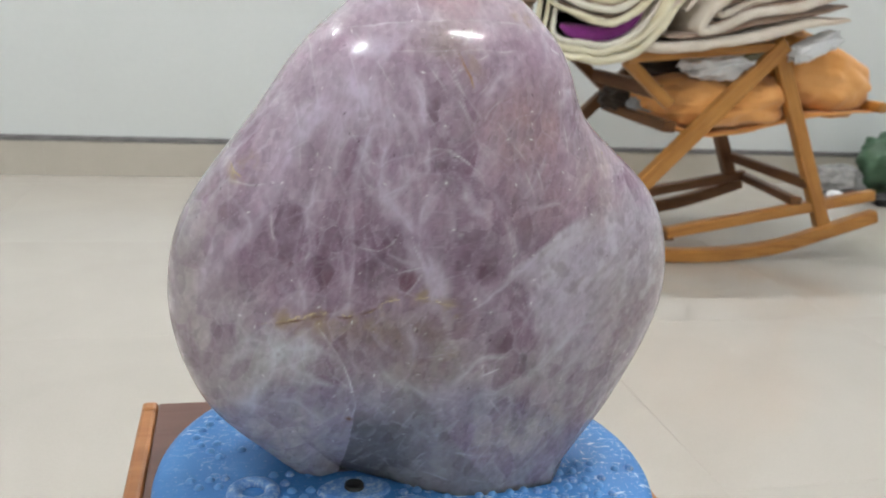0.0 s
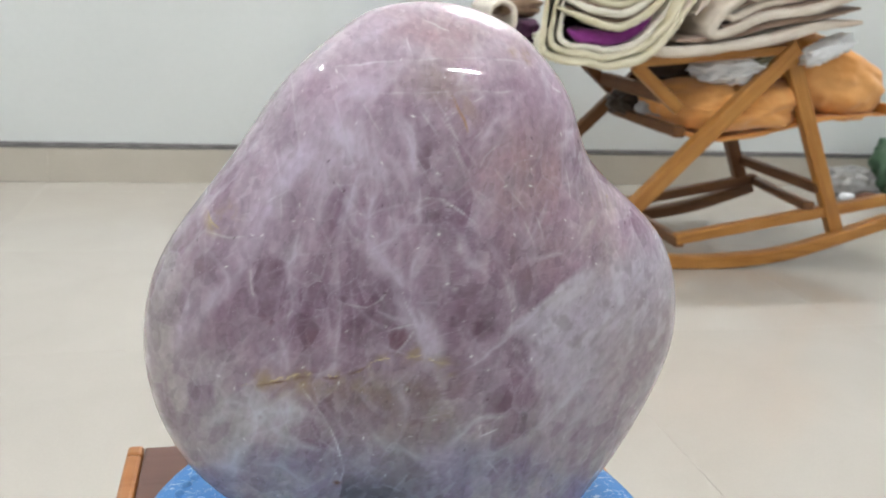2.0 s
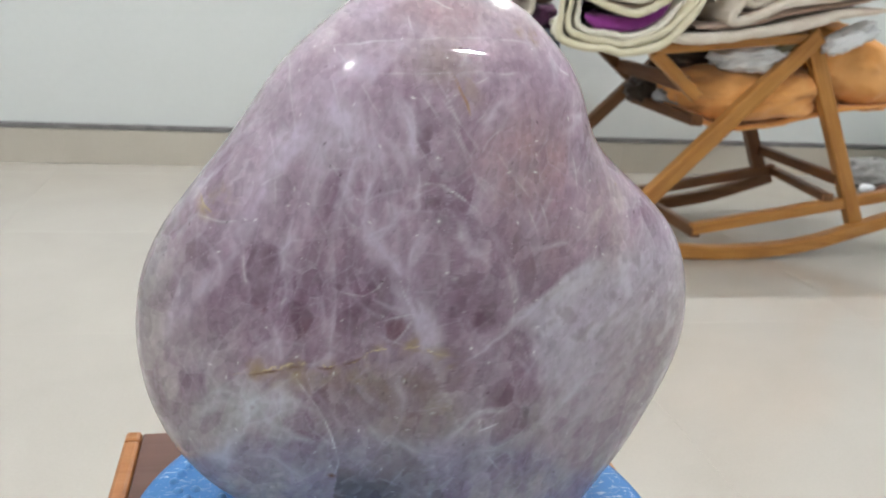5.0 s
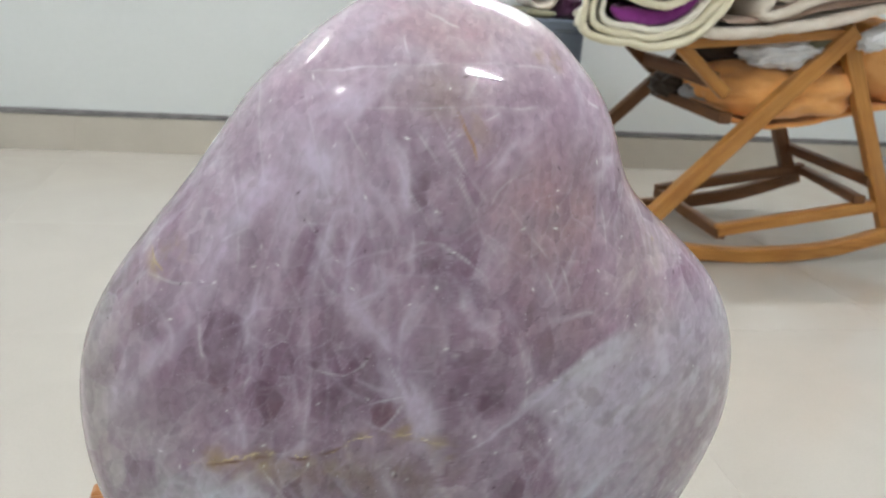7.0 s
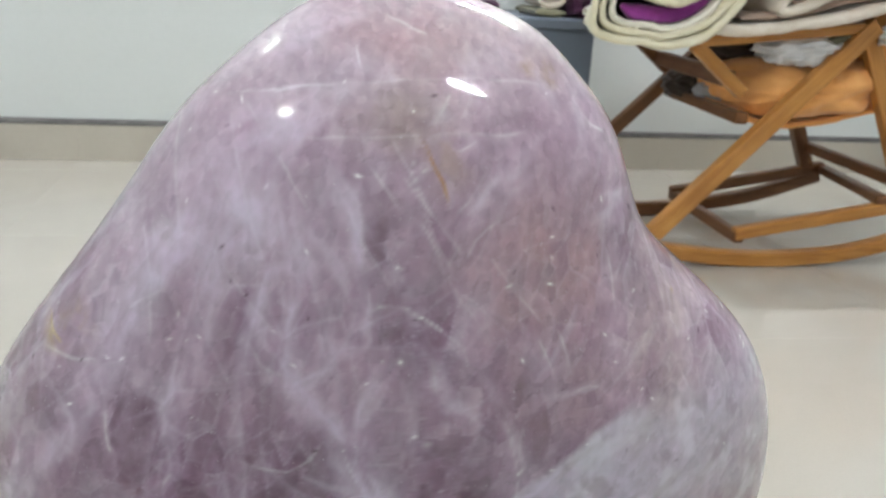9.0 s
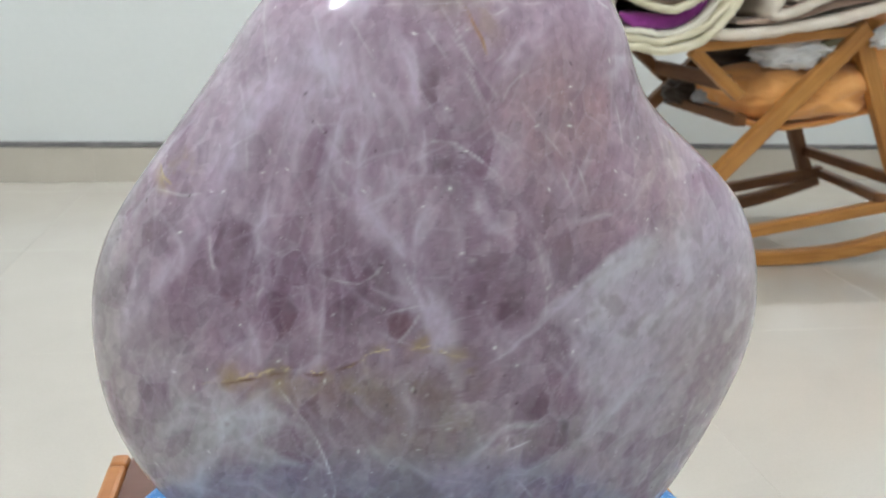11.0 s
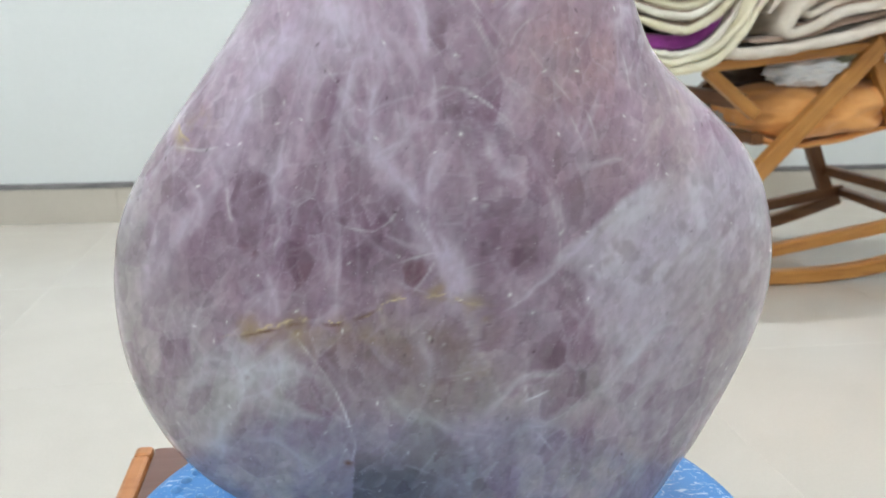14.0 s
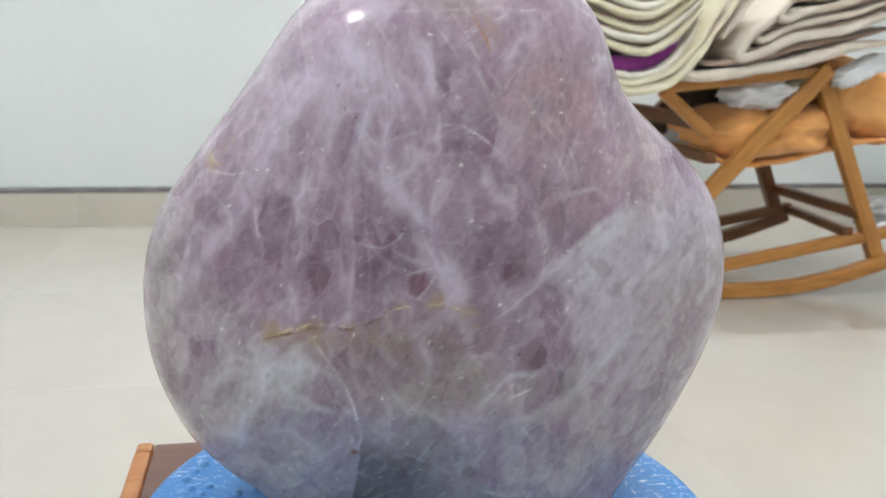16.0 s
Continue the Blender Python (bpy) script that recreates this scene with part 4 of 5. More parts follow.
    seam(0.26, 0.0005, (-0.2358, 0.5869), (-0.2178, 0.5877), (-0.2009, 0.5888), (-0.1850, 0.5896))
    seam(0.60, 0.0008, (-0.1850, 0.5896), (-0.1783, 0.5887), (-0.1728, 0.5894))
    seam(0.60, 0.0005, (-0.2052, 0.6149), (-0.1999, 0.6125), (-0.1958, 0.6110))
    seam(0.50, 0.0004, (-0.2136, 0.6077), (-0.2136, 0.6049), (-0.2124, 0.6015))
    seam(0.50, 0.0004, (-0.1911, 0.5981), (-0.1945, 0.5923), (-0.1943, 0.5892))
    seam(0.45, 0.0004, (-0.1923, 0.5875), (-0.1898, 0.5856), (-0.1857, 0.5876))
    seam(0.45, 0.0005, (-0.1987, 0.5715), (-0.1956, 0.5641), (-0.1921, 0.5588))
    seam(0.40, 0.0004, (-0.1905, 0.5716), (-0.1862, 0.5763), (-0.1833, 0.5807))
    seam(0.50, 0.0005, (-0.1543, 0.5930), (-0.1524, 0.5906), (-0.1479, 0.5882))
    # long faint sheets that fall from the milky knot, and crossed ones to the right
    rng = random.Random(12)
    for k in range(26):
        a = math.radians(rng.uniform(-62, 34))
        r0, r1 = rng.uniform(0.020, 0.060), rng.uniform(0.060, 0.135)
        ends = [(-0.236 + r * math.sin(a + turn), 0.606 - r * math.cos(a + turn)) for r, turn in ((r0, 0), ((r0 + r1) / 2, rng.gauss(0, 0.015)), (r1, rng.gauss(0, 0.03)))]
        if ends[2][1] > 0.455:
            veil(rng.uniform(0.12, 0.30), rng.choice((0.0004, 0.0005, 0.0007, 0.0010)), *ends)
    for k in range(48):
        cx, cz = rng.uniform(-0.300, -0.110), rng.uniform(0.425, 0.585)
        a = math.radians(rng.choice((rng.gauss(56, 7), rng.gauss(124, 7), rng.gauss(96, 6))))
        ln, bend = rng.uniform(0.004, 0.017), rng.gauss(0, 0.0007)
        seam(rng.uniform(0.10, 0.30), rng.uniform(0.0004, 0.0007), (cx - math.cos(a) * ln, cz - math.sin(a) * ln), (cx + bend, cz), (cx + math.cos(a) * ln, cz + math.sin(a) * ln))
    # mottled white, clear pits and slanting streaks in the pale flank
    blend(0.50 * pale * step(fractal(P, 130, 3, 191), 0.0, 0.8), (0.645, 0.600, 0.665))
    blend(0.60 * pale * step(fractal(P * np.array([1.3, 1.3, 0.9]), 150, 3, 211), 0.20, 0.9), (0.365, 0.305, 0.360))
    slant = np.stack([(x + z) * 0.55, y, (z - x) * 2.4], 1)
    blend(0.30 * step(line_x, -0.165, -0.140) * step(z, 0.53, 0.50) * step(fractal(slant, 70, 3, 221), 0.1, 0.9), (0.560, 0.505, 0.555))
    blend(0.34 * pale * step(fractal(slant, 80, 3, 225), 0.15, 0.9), (0.375, 0.318, 0.350))
    # the clear dark foot beside the old fracture, its colour warmed against the disc's blue bounce
    wall = np.interp(z, [0.377, 0.4053, 0.4244, 0.4348, 0.445], [-0.2405, -0.2398, -0.2389, -0.2388, -0.242]) + 0.0006 * jag[0]
    roof = np.interp(line_x, [-0.240, -0.228, -0.2226, -0.2169, -0.2052, -0.1891, -0.165], [0.4285, 0.4275, 0.4370, 0.4430, 0.4330, 0.4080, 0.380])
    foot = step(line_x - wall, -0.0002, 0.0006) * step(roof - line_z + 0.001 * grain, -0.0006, 0.0030)
    blend(0.55 * foot * (0.8 + 0.35 * cloud + 0.3 * grain), (0.292, 0.250, 0.244))
    blend(0.60 * foot * step(line_x, -0.195, -0.222) * step(z, 0.4300, 0.4150), (0.142, 0.126, 0.126))
    # broken planes inside the foot, partly cell shading painted in
    blend(0.55 * foot * step(fractal(P * np.array([1.0, 1.0, 0.7]), 75, 4, 411), 0.05, 0.7), (0.430, 0.380, 0.378))
    blend(0.30 * foot * step(t2, 0.0, 1.0), (0.155, 0.125, 0.135))
    blend(0.30 * foot * step(g2, 0.0, 0.5), (0.430, 0.400, 0.415))
    rng = random.Random(31)
    for k in range(34):
        cx, cz = rng.uniform(-0.237, -0.165), rng.uniform(0.384, 0.436)
        a, ln = math.radians(rng.choice((rng.gauss(60, 14), rng.gauss(118, 14), rng.gauss(165, 12)))), rng.uniform(0.002, 0.008)
        seam(rng.uniform(0.15, 0.45), rng.uniform(0.0004, 0.0007), (cx - math.cos(a) * ln, cz - math.sin(a) * ln), (cx + rng.gauss(0, 0.0006), cz), (cx + math.cos(a) * ln, cz + math.sin(a) * ln))
    # the iron-stained crack across the middle
    CRACK = [(-0.2764, 0.4711), (-0.2718, 0.4718), (-0.2644, 0.4736), (-0.2589, 0.4751), (-0.2498, 0.4762), (-0.2434, 0.4756), (-0.2352, 0.4776), (-0.2279, 0.4807), (-0.2205, 0.4831), (-0.2141, 0.4838), (-0.2076, 0.4834), (-0.2020, 0.4818), (-0.1954, 0.4796), (-0.1887, 0.4799), (-0.1830, 0.4800)]
    at = near(CRACK, 0.012)
    d, side, s, ln = along(line_x[at], line_z[at], CRACK)
    below = np.where(side > 0, d / 0.0065, d / 0.0022)
    blend(0.62 * np.exp(-below ** 2) * np.clip(0.25 + 1.1 * fractal(P[at], 110, 3, 55), 0, 1) * step(s, 1.0, 0.9), RUST, at)
    gap = np.clip(0.55 + 1.2 * fractal(P[at], 260, 3, 63), 0, 1)
    wander = 0.0011 * fractal(P[at], 260, 3, 64) + 0.0005 * fractal(P[at], 700, 2, 65)
    thick = 0.00028 * np.clip(1 + 1.1 * fractal(P[at], 230, 2, 66), 0.4, 2.2)
    blend(0.88 * np.exp(-((side + wander) / thick) ** 2 - (d / 0.003) ** 2) * gap * step(s, 1.0, 0.72), GOLD, at)
    blend(0.70 * np.exp(-((d - 0.0009) / 0.0006) ** 2) * (side > 0) * np.clip(1.4 * fractal(P[at], 150, 2, 67), 0, 1), (0.17, 0.085, 0.035), at)
    for cx, cz, r, k in ((-0.2699, 0.4740, 0.0050, 0.7), (-0.2535, 0.4735, 0.0050, 0.6), (-0.2095, 0.4840, 0.0040, 0.8), (-0.1967, 0.4786, 0.0042, 0.8), (-0.1958, 0.4540, 0.0045, 0.6), (-0.2907, 0.5335, 0.0036, 0.75), (-0.2834, 0.5370, 0.0044, 0.5),
                         (-0.2317, 0.4681, 0.0060, 0.4), (-0.1252, 0.5450, 0.0011, 0.8), (-0.1464, 0.4158, 0.0080, 0.3), (-0.1698, 0.6042, 0.0026, 0.7), (-0.1630, 0.6025, 0.0024, 0.6), (-0.1930, 0.5830, 0.0060, 0.35), (-0.2524, 0.5820, 0.0020, 0.45)):
        d = np.hypot(soft_x - cx, (soft_z - cz) / 1.15)
        blend(0.8 * k * (1 - step(d, 0.0, 1.6 * r)) * np.clip(0.45 + 1.1 * fractal(P, 190, 3, 91), 0, 1), RUST)
    seam(0.85, 0.0004, (-0.1984, 0.5874), (-0.1948, 0.5796), (-0.1928, 0.5743), rgb=(0.400, 0.230, 0.075))
    seam(0.80, 0.0005, (-0.2926, 0.5360), (-0.2907, 0.5335), (-0.2880, 0.5315), rgb=(0.560, 0.440, 0.240))
    blend(0.85 * np.exp(-((line_x + 0.2409) / 0.0016) ** 2 - ((line_z - 0.4226) / 0.0012) ** 2), (0.230, 0.110, 0.050))
    # glints put into the colour as pale specks, and tiny dark pits
    spark = random.Random(5)
    for k in range(230):
        cx, cz, r = spark.uniform(-0.310, -0.078), spark.uniform(0.405, 0.605), spark.uniform(0.00025, 0.0006)
        at = np.nonzero((np.abs(x - cx) < 0.003) & (np.abs(z - cz) < 0.003))[0]
        a = spark.uniform(0, 3.1)
        p, q = (x[at] - cx) * math.cos(a) + (z[at] - cz) * math.sin(a), (z[at] - cz) * math.cos(a) - (x[at] - cx) * math.sin(a)
        shade = (0.82, 0.78, 0.81) if spark.random() < 0.75 else (0.12, 0.08, 0.10)
        blend(spark.uniform(0.25, 0.85) * np.exp(-(p / (r * 1.5)) ** 2 - (q / (r * 0.6)) ** 2), shade, at)
    col *= (1 + 0.035 * dust)[:, None]
    # the clear violet middle is deeper in tone than the milky parts
    mid = np.array([0.400, 0.318, 0.385])
    col = mid * (np.clip(col, 0.02, 1) / mid) ** (1.28 + 0.24 * step(z, 0.43, 0.46) * keep)[:, None]
    return col


def make_stone():
    S = np.array(STONE)
    front = np.interp(S[:, 0], [0.377, 0.392, 0.460, 0.503, 0.540, 0.575, 0.5864, 0.5959, 0.6044, 0.6118, 0.6176, 0.6222],
                      [-2.486, -2.489, -2.492, -2.492, -2.489, -2.486, -2.481, -2.474, -2.465, -2.455, -2.445, -2.432])
    rear = np.interp(S[:, 0], [0.377, 0.403, 0.460, 0.490, 0.540, 0.5864, 0.6044, 0.6176, 0.6222], [-2.398, -2.382, -2.373, -2.374, -2.384, -2.394, -2.403, -2.418, -2.430])
    S = np.column_stack([S, front, rear])
    nv, nu = 600, 700
    # rows spaced by the length of the outline, so that the crown is as fine as the flanks
    L = np.concatenate([[0], np.cumsum(np.linalg.norm(np.diff(S[:, [0, 1, 3]], axis=0), axis=1))])
    fine = np.linspace(0, L[-1], 1500)
    want = np.linspace(0, L[-1], nv)
    w = np.hanning(121) / np.hanning(121).sum()
    cols = []
    for k in range(5):
        g = np.interp(fine, L, S[:, k])
        pad = np.concatenate([2 * g[0] - g[60:0:-1], g, (g[-2:-62:-1] if k in (0,) else 2 * g[-1] - g[-2:-62:-1])])
        cols.append(np.interp(want, fine, np.convolve(pad, w, "valid")))
    z = cols[0] - (cols[0][0] - 0.377)
    rows = np.stack(cols[1:], 1)
    rows[-1, 1] = rows[-1, 0] + 0.0004
    rows[-1, 3] = rows[-1, 2] + 0.0004
    # most columns on the polished front
    ang = np.concatenate([np.linspace(0, math.pi, 130, endpoint=False), np.linspace(math.pi, 2 * math.pi, nu - 130, endpoint=False)])
    ca, sa = np.cos(ang), np.sin(ang)
    e = 2 / 2.55
    px = np.sign(ca) * np.abs(ca) ** e
    py = np.sign(sa) * np.abs(sa) ** e
    xc, xh = (rows[:, 0] + rows[:, 1]) / 2, (rows[:, 1] - rows[:, 0]) / 2
    ym = np.clip(np.full(nv, -2.434), rows[:, 2] + 0.0001, rows[:, 3] - 0.0001)
    X = xc[:, None] + xh[:, None] * px[None, :]
    front, back = (ym - rows[:, 2]), (rows[:, 3] - ym)
    Y = ym[:, None] + np.where(py < 0, front[:, None] * py, back[:, None] * py)
    Z = np.repeat(z[:, None], nu, 1)
    P = np.stack([X, Y, Z], -1).reshape(-1, 3)
    # uneven polish, and a set-back lower left front
    ctr = np.stack([np.repeat(xc, nu), np.repeat(ym, nu), P[:, 2]], 1)
    out = P - ctr
    out /= np.linalg.norm(out, axis=1)[:, None] + 1e-9
    fade = step(P[:, 2], 0.377, 0.39)[:, None]
    P = P + out * (fractal(P, 14, 2, 3) * 0.0016)[:, None] * fade
    # the foot: a lobe set back beside a blunt front, with a corner where the flank meets the disc
    share = (P[:, 0] - np.repeat(rows[:, 0], nu)) / np.repeat(rows[:, 1] - rows[:, 0], nu)
    foot_y = np.interp(-0.2660 + 0.1445 * share, [-0.2660, -0.260, -0.250, -0.243, -0.238, -0.230, -0.217, -0.202, -0.186, -0.172, -0.156, -0.136, -0.128, -0.1215],
                       [-2.436, -2.452, -2.457, -2.456, -2.453, -2.457, -2.463, -2.474, -2.482, -2.483, -2.481, -2.477, -2.466, -2.436])
    low = np.clip((0.448 - P[:, 2]) / 0.071, 0, 1) ** 1.6 * (np.tile(py, nv) < 0)
    P[:, 1] = P[:, 1] + (np.minimum(foot_y, -2.4341) - P[:, 1]) * low
    P[:, 2] += 0.002 * np.exp(-((P[:, 0] + 0.236) / 0.012) ** 2) * step(P[:, 2], 0.40, 0.377) * step(P[:, 1], -2.42, -2.45)
    faces = []
    for i in range(nv - 1):
        a = i * nu
        for j in range(nu):
            b = (j + 1) % nu
            faces.append((a + j, a + b, a + nu + b, a + nu + j))
    faces.append(tuple(range(nu))[::-1])
    base = Vector((-0.198, -2.434, 0.377))
    verts = P - np.array(base)
    me = mesh_of("crystal", verts.tolist(), faces, STONE_MAT)
    # mineral colour, worked out on the front and sides
    tint = np.tile(np.array([0.375, 0.292, 0.352]), (len(P), 1))
    on = np.nonzero(P[:, 1] < -2.405)[0]
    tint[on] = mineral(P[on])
    att = me.color_attributes.new("mineral", "FLOAT_COLOR", "POINT")
    rgba = np.ones((len(P), 4), np.float32)
    rgba[:, :3] = np.clip(tint, 0.02, 0.85)
    att.data.foreach_set("color", rgba.ravel())
    ob = new("crystal", me)
    ob.location = base
    return tagged(ob, "polished rose quartz freeform with white veins, standing on a blue disc", "crystal")


STONE_MAT = Mat("polished_rose_quartz")
_at = STONE_MAT.n("ShaderNodeVertexColor")
_at.layer_name = "mineral"
_v = STONE_MAT.coords()
_wisp = STONE_MAT.noise(STONE_MAT.coords((190, 190, 90), (0, 12, 0)), 1.0, 6, 0.65, 0.8)
_fleck = STONE_MAT.noise(_v, 900, 3, 0.6)
_col = STONE_MAT.mix(STONE_MAT.ramp(_wisp, (0.54, 0.0), (0.76, 0.09)), _at.outputs[0], (0.60, 0.54, 0.62))
_col = STONE_MAT.mix(STONE_MAT.ramp(_wisp, (0.26, 0.10), (0.45, 0.0)), _col, (0.18, 0.12, 0.15))
_col = STONE_MAT.mix(STONE_MAT.ramp(_fleck, (0.66, 0.0), (0.75, 0.5)), _col, (0.62, 0.57, 0.62))
_hair = STONE_MAT.noise(STONE_MAT.coords((520, 520, 230), (0, 20, 0)), 1.0, 5, 0.7, 1.2)
_col = STONE_MAT.mix(STONE_MAT.ramp(_hair, (0.58, 0.0), (0.76, 0.11)), _col, (0.64, 0.57, 0.66))
_col = STONE_MAT.mix(STONE_MAT.ramp(_hair, (0.28, 0.12), (0.43, 0.0)), _col, (0.17, 0.11, 0.14))
STONE_MAT.color(_col)
STONE_MAT.set(roughness=0.034)
STONE_MAT.b.inputs["IOR"].default_value = 1.54
STONE_MAT.b.inputs["Subsurface Weight"].default_value = 0.70
STONE_MAT.b.inputs["Subsurface Radius"].default_value = (0.034, 0.026, 0.030)
STONE_MAT.b.inputs["Subsurface Scale"].default_value = 1.0
STONE_MAT.bump(STONE_MAT.noise(_v, 60, 3), 0.02, 0.0008)
make_stone()

# ---- rocking chair ----
YN, YF = -0.94, -0.54


def make_chair():
    ch = tagged(empty("rocking_chair", (0.9, -0.74, 0)), "honey-varnished wooden rocking chair with an orange sling seat", "chair")
    o = Vector((0.9, -0.74, 0))

    def bar(name, a, b, w, d, mat, up=(0, 1, 0)):
        return beam(name, Vector(a) - o, Vector(b) - o, w, d, mat, ch, up)

    # the far side takes the darker copy: its shade is in the colour
    for y, mat, end in ((YN, CHAIR_WOOD, 1.0), (YF, CHAIR_SHADED, 0.0)):
        t = 0.030
        s = -1 if y == YN else 1
        if y == YN:
            bar("scissor_leg", (0.968, y + s * 0.016, 0.540), (0.512, y + s * 0.016, 0.055), 0.038, t, mat)
        else:
            bar("scissor_leg", (0.800, y + s * 0.016, 0.448), (0.440, y + s * 0.016, 0.085), 0.032, t, mat)
        if y == YN:
            bar("back_leg", (0.962, y - s * 0.016, 0.548), (1.192, y - s * 0.016, 0.066), 0.036, t, mat)
        else:
            bar("back_leg", (0.948, y - s * 0.016, 0.548), (1.122, y - s * 0.016, 0.140), 0.036, t, mat)
        path = [(0.44, 0.062), (0.52, 0.046), (0.604, 0.033), (0.738, 0.0185), (0.888, 0.0185), (1.04, 0.036), (1.19, 0.079), (1.318, 0.119)]
        if y == YF:
            path = [(0.40, 0.060), (0.52, 0.032), (0.60, 0.021), (0.70, 0.0195), (0.809, 0.030), (0.981, 0.058), (1.168, 0.117)]
        bar_along("rocker", [(px - o.x, pz) for px, pz in path], 0.033, y - 0.016 - o.y, y + 0.016 - o.y, mat, ch, label="curved rocker")
        xe, ze = (1.32, 0.170) if y == YN else (1.168, 0.145)
        bar("lower_rail", (0.745, y - s * 0.02, 0.069), (xe, y - s * 0.02, ze), 0.028, 0.026, mat)
        bar("armrest", (0.575, y, 0.490), (0.965, y, 0.534), 0.022, 0.045, mat)
        bar("arm_strut", (0.580, y, 0.484), (0.700, y, 0.386), 0.028, 0.026, mat)
    ym, yf = YN - o.y + 0.01, YF - o.y - 0.01

    def cross(name, x, z, w, d, mat, x2=None, z2=None):
        return beam(name, (x - o.x, ym, z), ((x if x2 is None else x2) - o.x, yf, z if z2 is None else z2), w, d, mat, ch, (1, 0, 0))

    # cross rails under the seat, their shade put into the wood colour
    cross("stretcher", 0.755, 0.062, 0.026, 0.024, CHAIR_SHADED)
    cross("stretcher", 1.116, 0.198, 0.026, 0.026, CHAIR_SHADED)
    cross("stretcher", 1.092, 0.153, 0.022, 0.030, CHAIR_SHADED, 1.170, 0.138)
    cross("seat_rail", 0.672, 0.415, 0.034, 0.026, CHAIR_SHADED)
    cross("seat_rail", 0.716, 0.332, 0.026, 0.030, CHAIR_SHADED)
    cross("back_rail", 1.292, 0.395, 0.026, 0.026, CHAIR_WOOD)
    sl = ribbon("sling", [(0.716 - o.x, 0.349), (0.732 - o.x, 0.334), (0.766 - o.x, 0.320), (0.84 - o.x, 0.310), (0.93 - o.x, 0.324), (1.04 - o.x, 0.352), (1.15 - o.x, 0.371), (1.298 - o.x, 0.380)],
                0.013, YN + 0.035 - o.y, YF - 0.02 - o.y, ORANGE, ch, 70, 12, 0.004, 5)
    sl["label"] = "orange cloth sling seat"
    return ch


make_chair()
tagged(lump("seat_cushion", (0.896, -0.758, 0.393), (0.172, 0.186, 0.066), ORANGE, 3.2, 0.06, 2.4, 3, -4, 120, 60, folds=0.13), "crumpled orange seat cushion on a rocking chair", "cushion")
tagged(lump("back_cushion", (1.138, -0.745, 0.464), (0.176, 0.182, 0.090), ORANGE, 2.8, 0.06, 2.4, 7, 19, 120, 60, folds=0.13), "orange stuffed cushion leaning on the chair back", "cushion")
tagged(lump("plastic_bag", (0.862, -0.875, 0.485), (0.100, 0.085, 0.043), PLASTIC_BAG, 2.2, 0.22, 3.2, 11, -6, 72, 40), "crumpled white plastic bag on the cushion", "plastic bag")
tagged(lump("plastic_bag", (1.045, -0.960, 0.538), (0.062, 0.030, 0.024), PLASTIC_BAG, 2.8, 0.26, 3.4, 15, -25, 60, 36), "small white plastic bag under the blankets", "plastic bag")
tagged(lump("folded_cloth", (0.922, -0.900, 0.513), (0.058, 0.055, 0.018), OLIVE, 3.0, 0.12, 3, 19, -18), "small folded olive cloth on a white plastic bag", "cloth")
# added dark lump that stands in for the shadow under the bedding
tagged(lump("brown_cloth", (0.850, -0.700, 0.470), (0.130, 0.080, 0.048), DARK_BROWN, 2.6, 0.22, 3, 25), "dark lump added in place of the shadow above the seat cushion", "cloth")
tagged(lump("dark_cloth", (0.722, -0.60, 0.356), (0.046, 0.065, 0.030), DARK_BROWN, 2.4, 0.3, 3, 21), "crumpled dark brown cloth hanging by the seat rail", "cloth")
tagged(lump("grey_film", (0.752, -0.71, 0.356), (0.042, 0.06, 0.024), GREY_FILM, 2.2, 0.3, 3, 22), "crumpled grey plastic film by the seat rail", "plastic film")

# ---- bedding heaped on the armrests ----
QF, QB = -1.03, -0.50


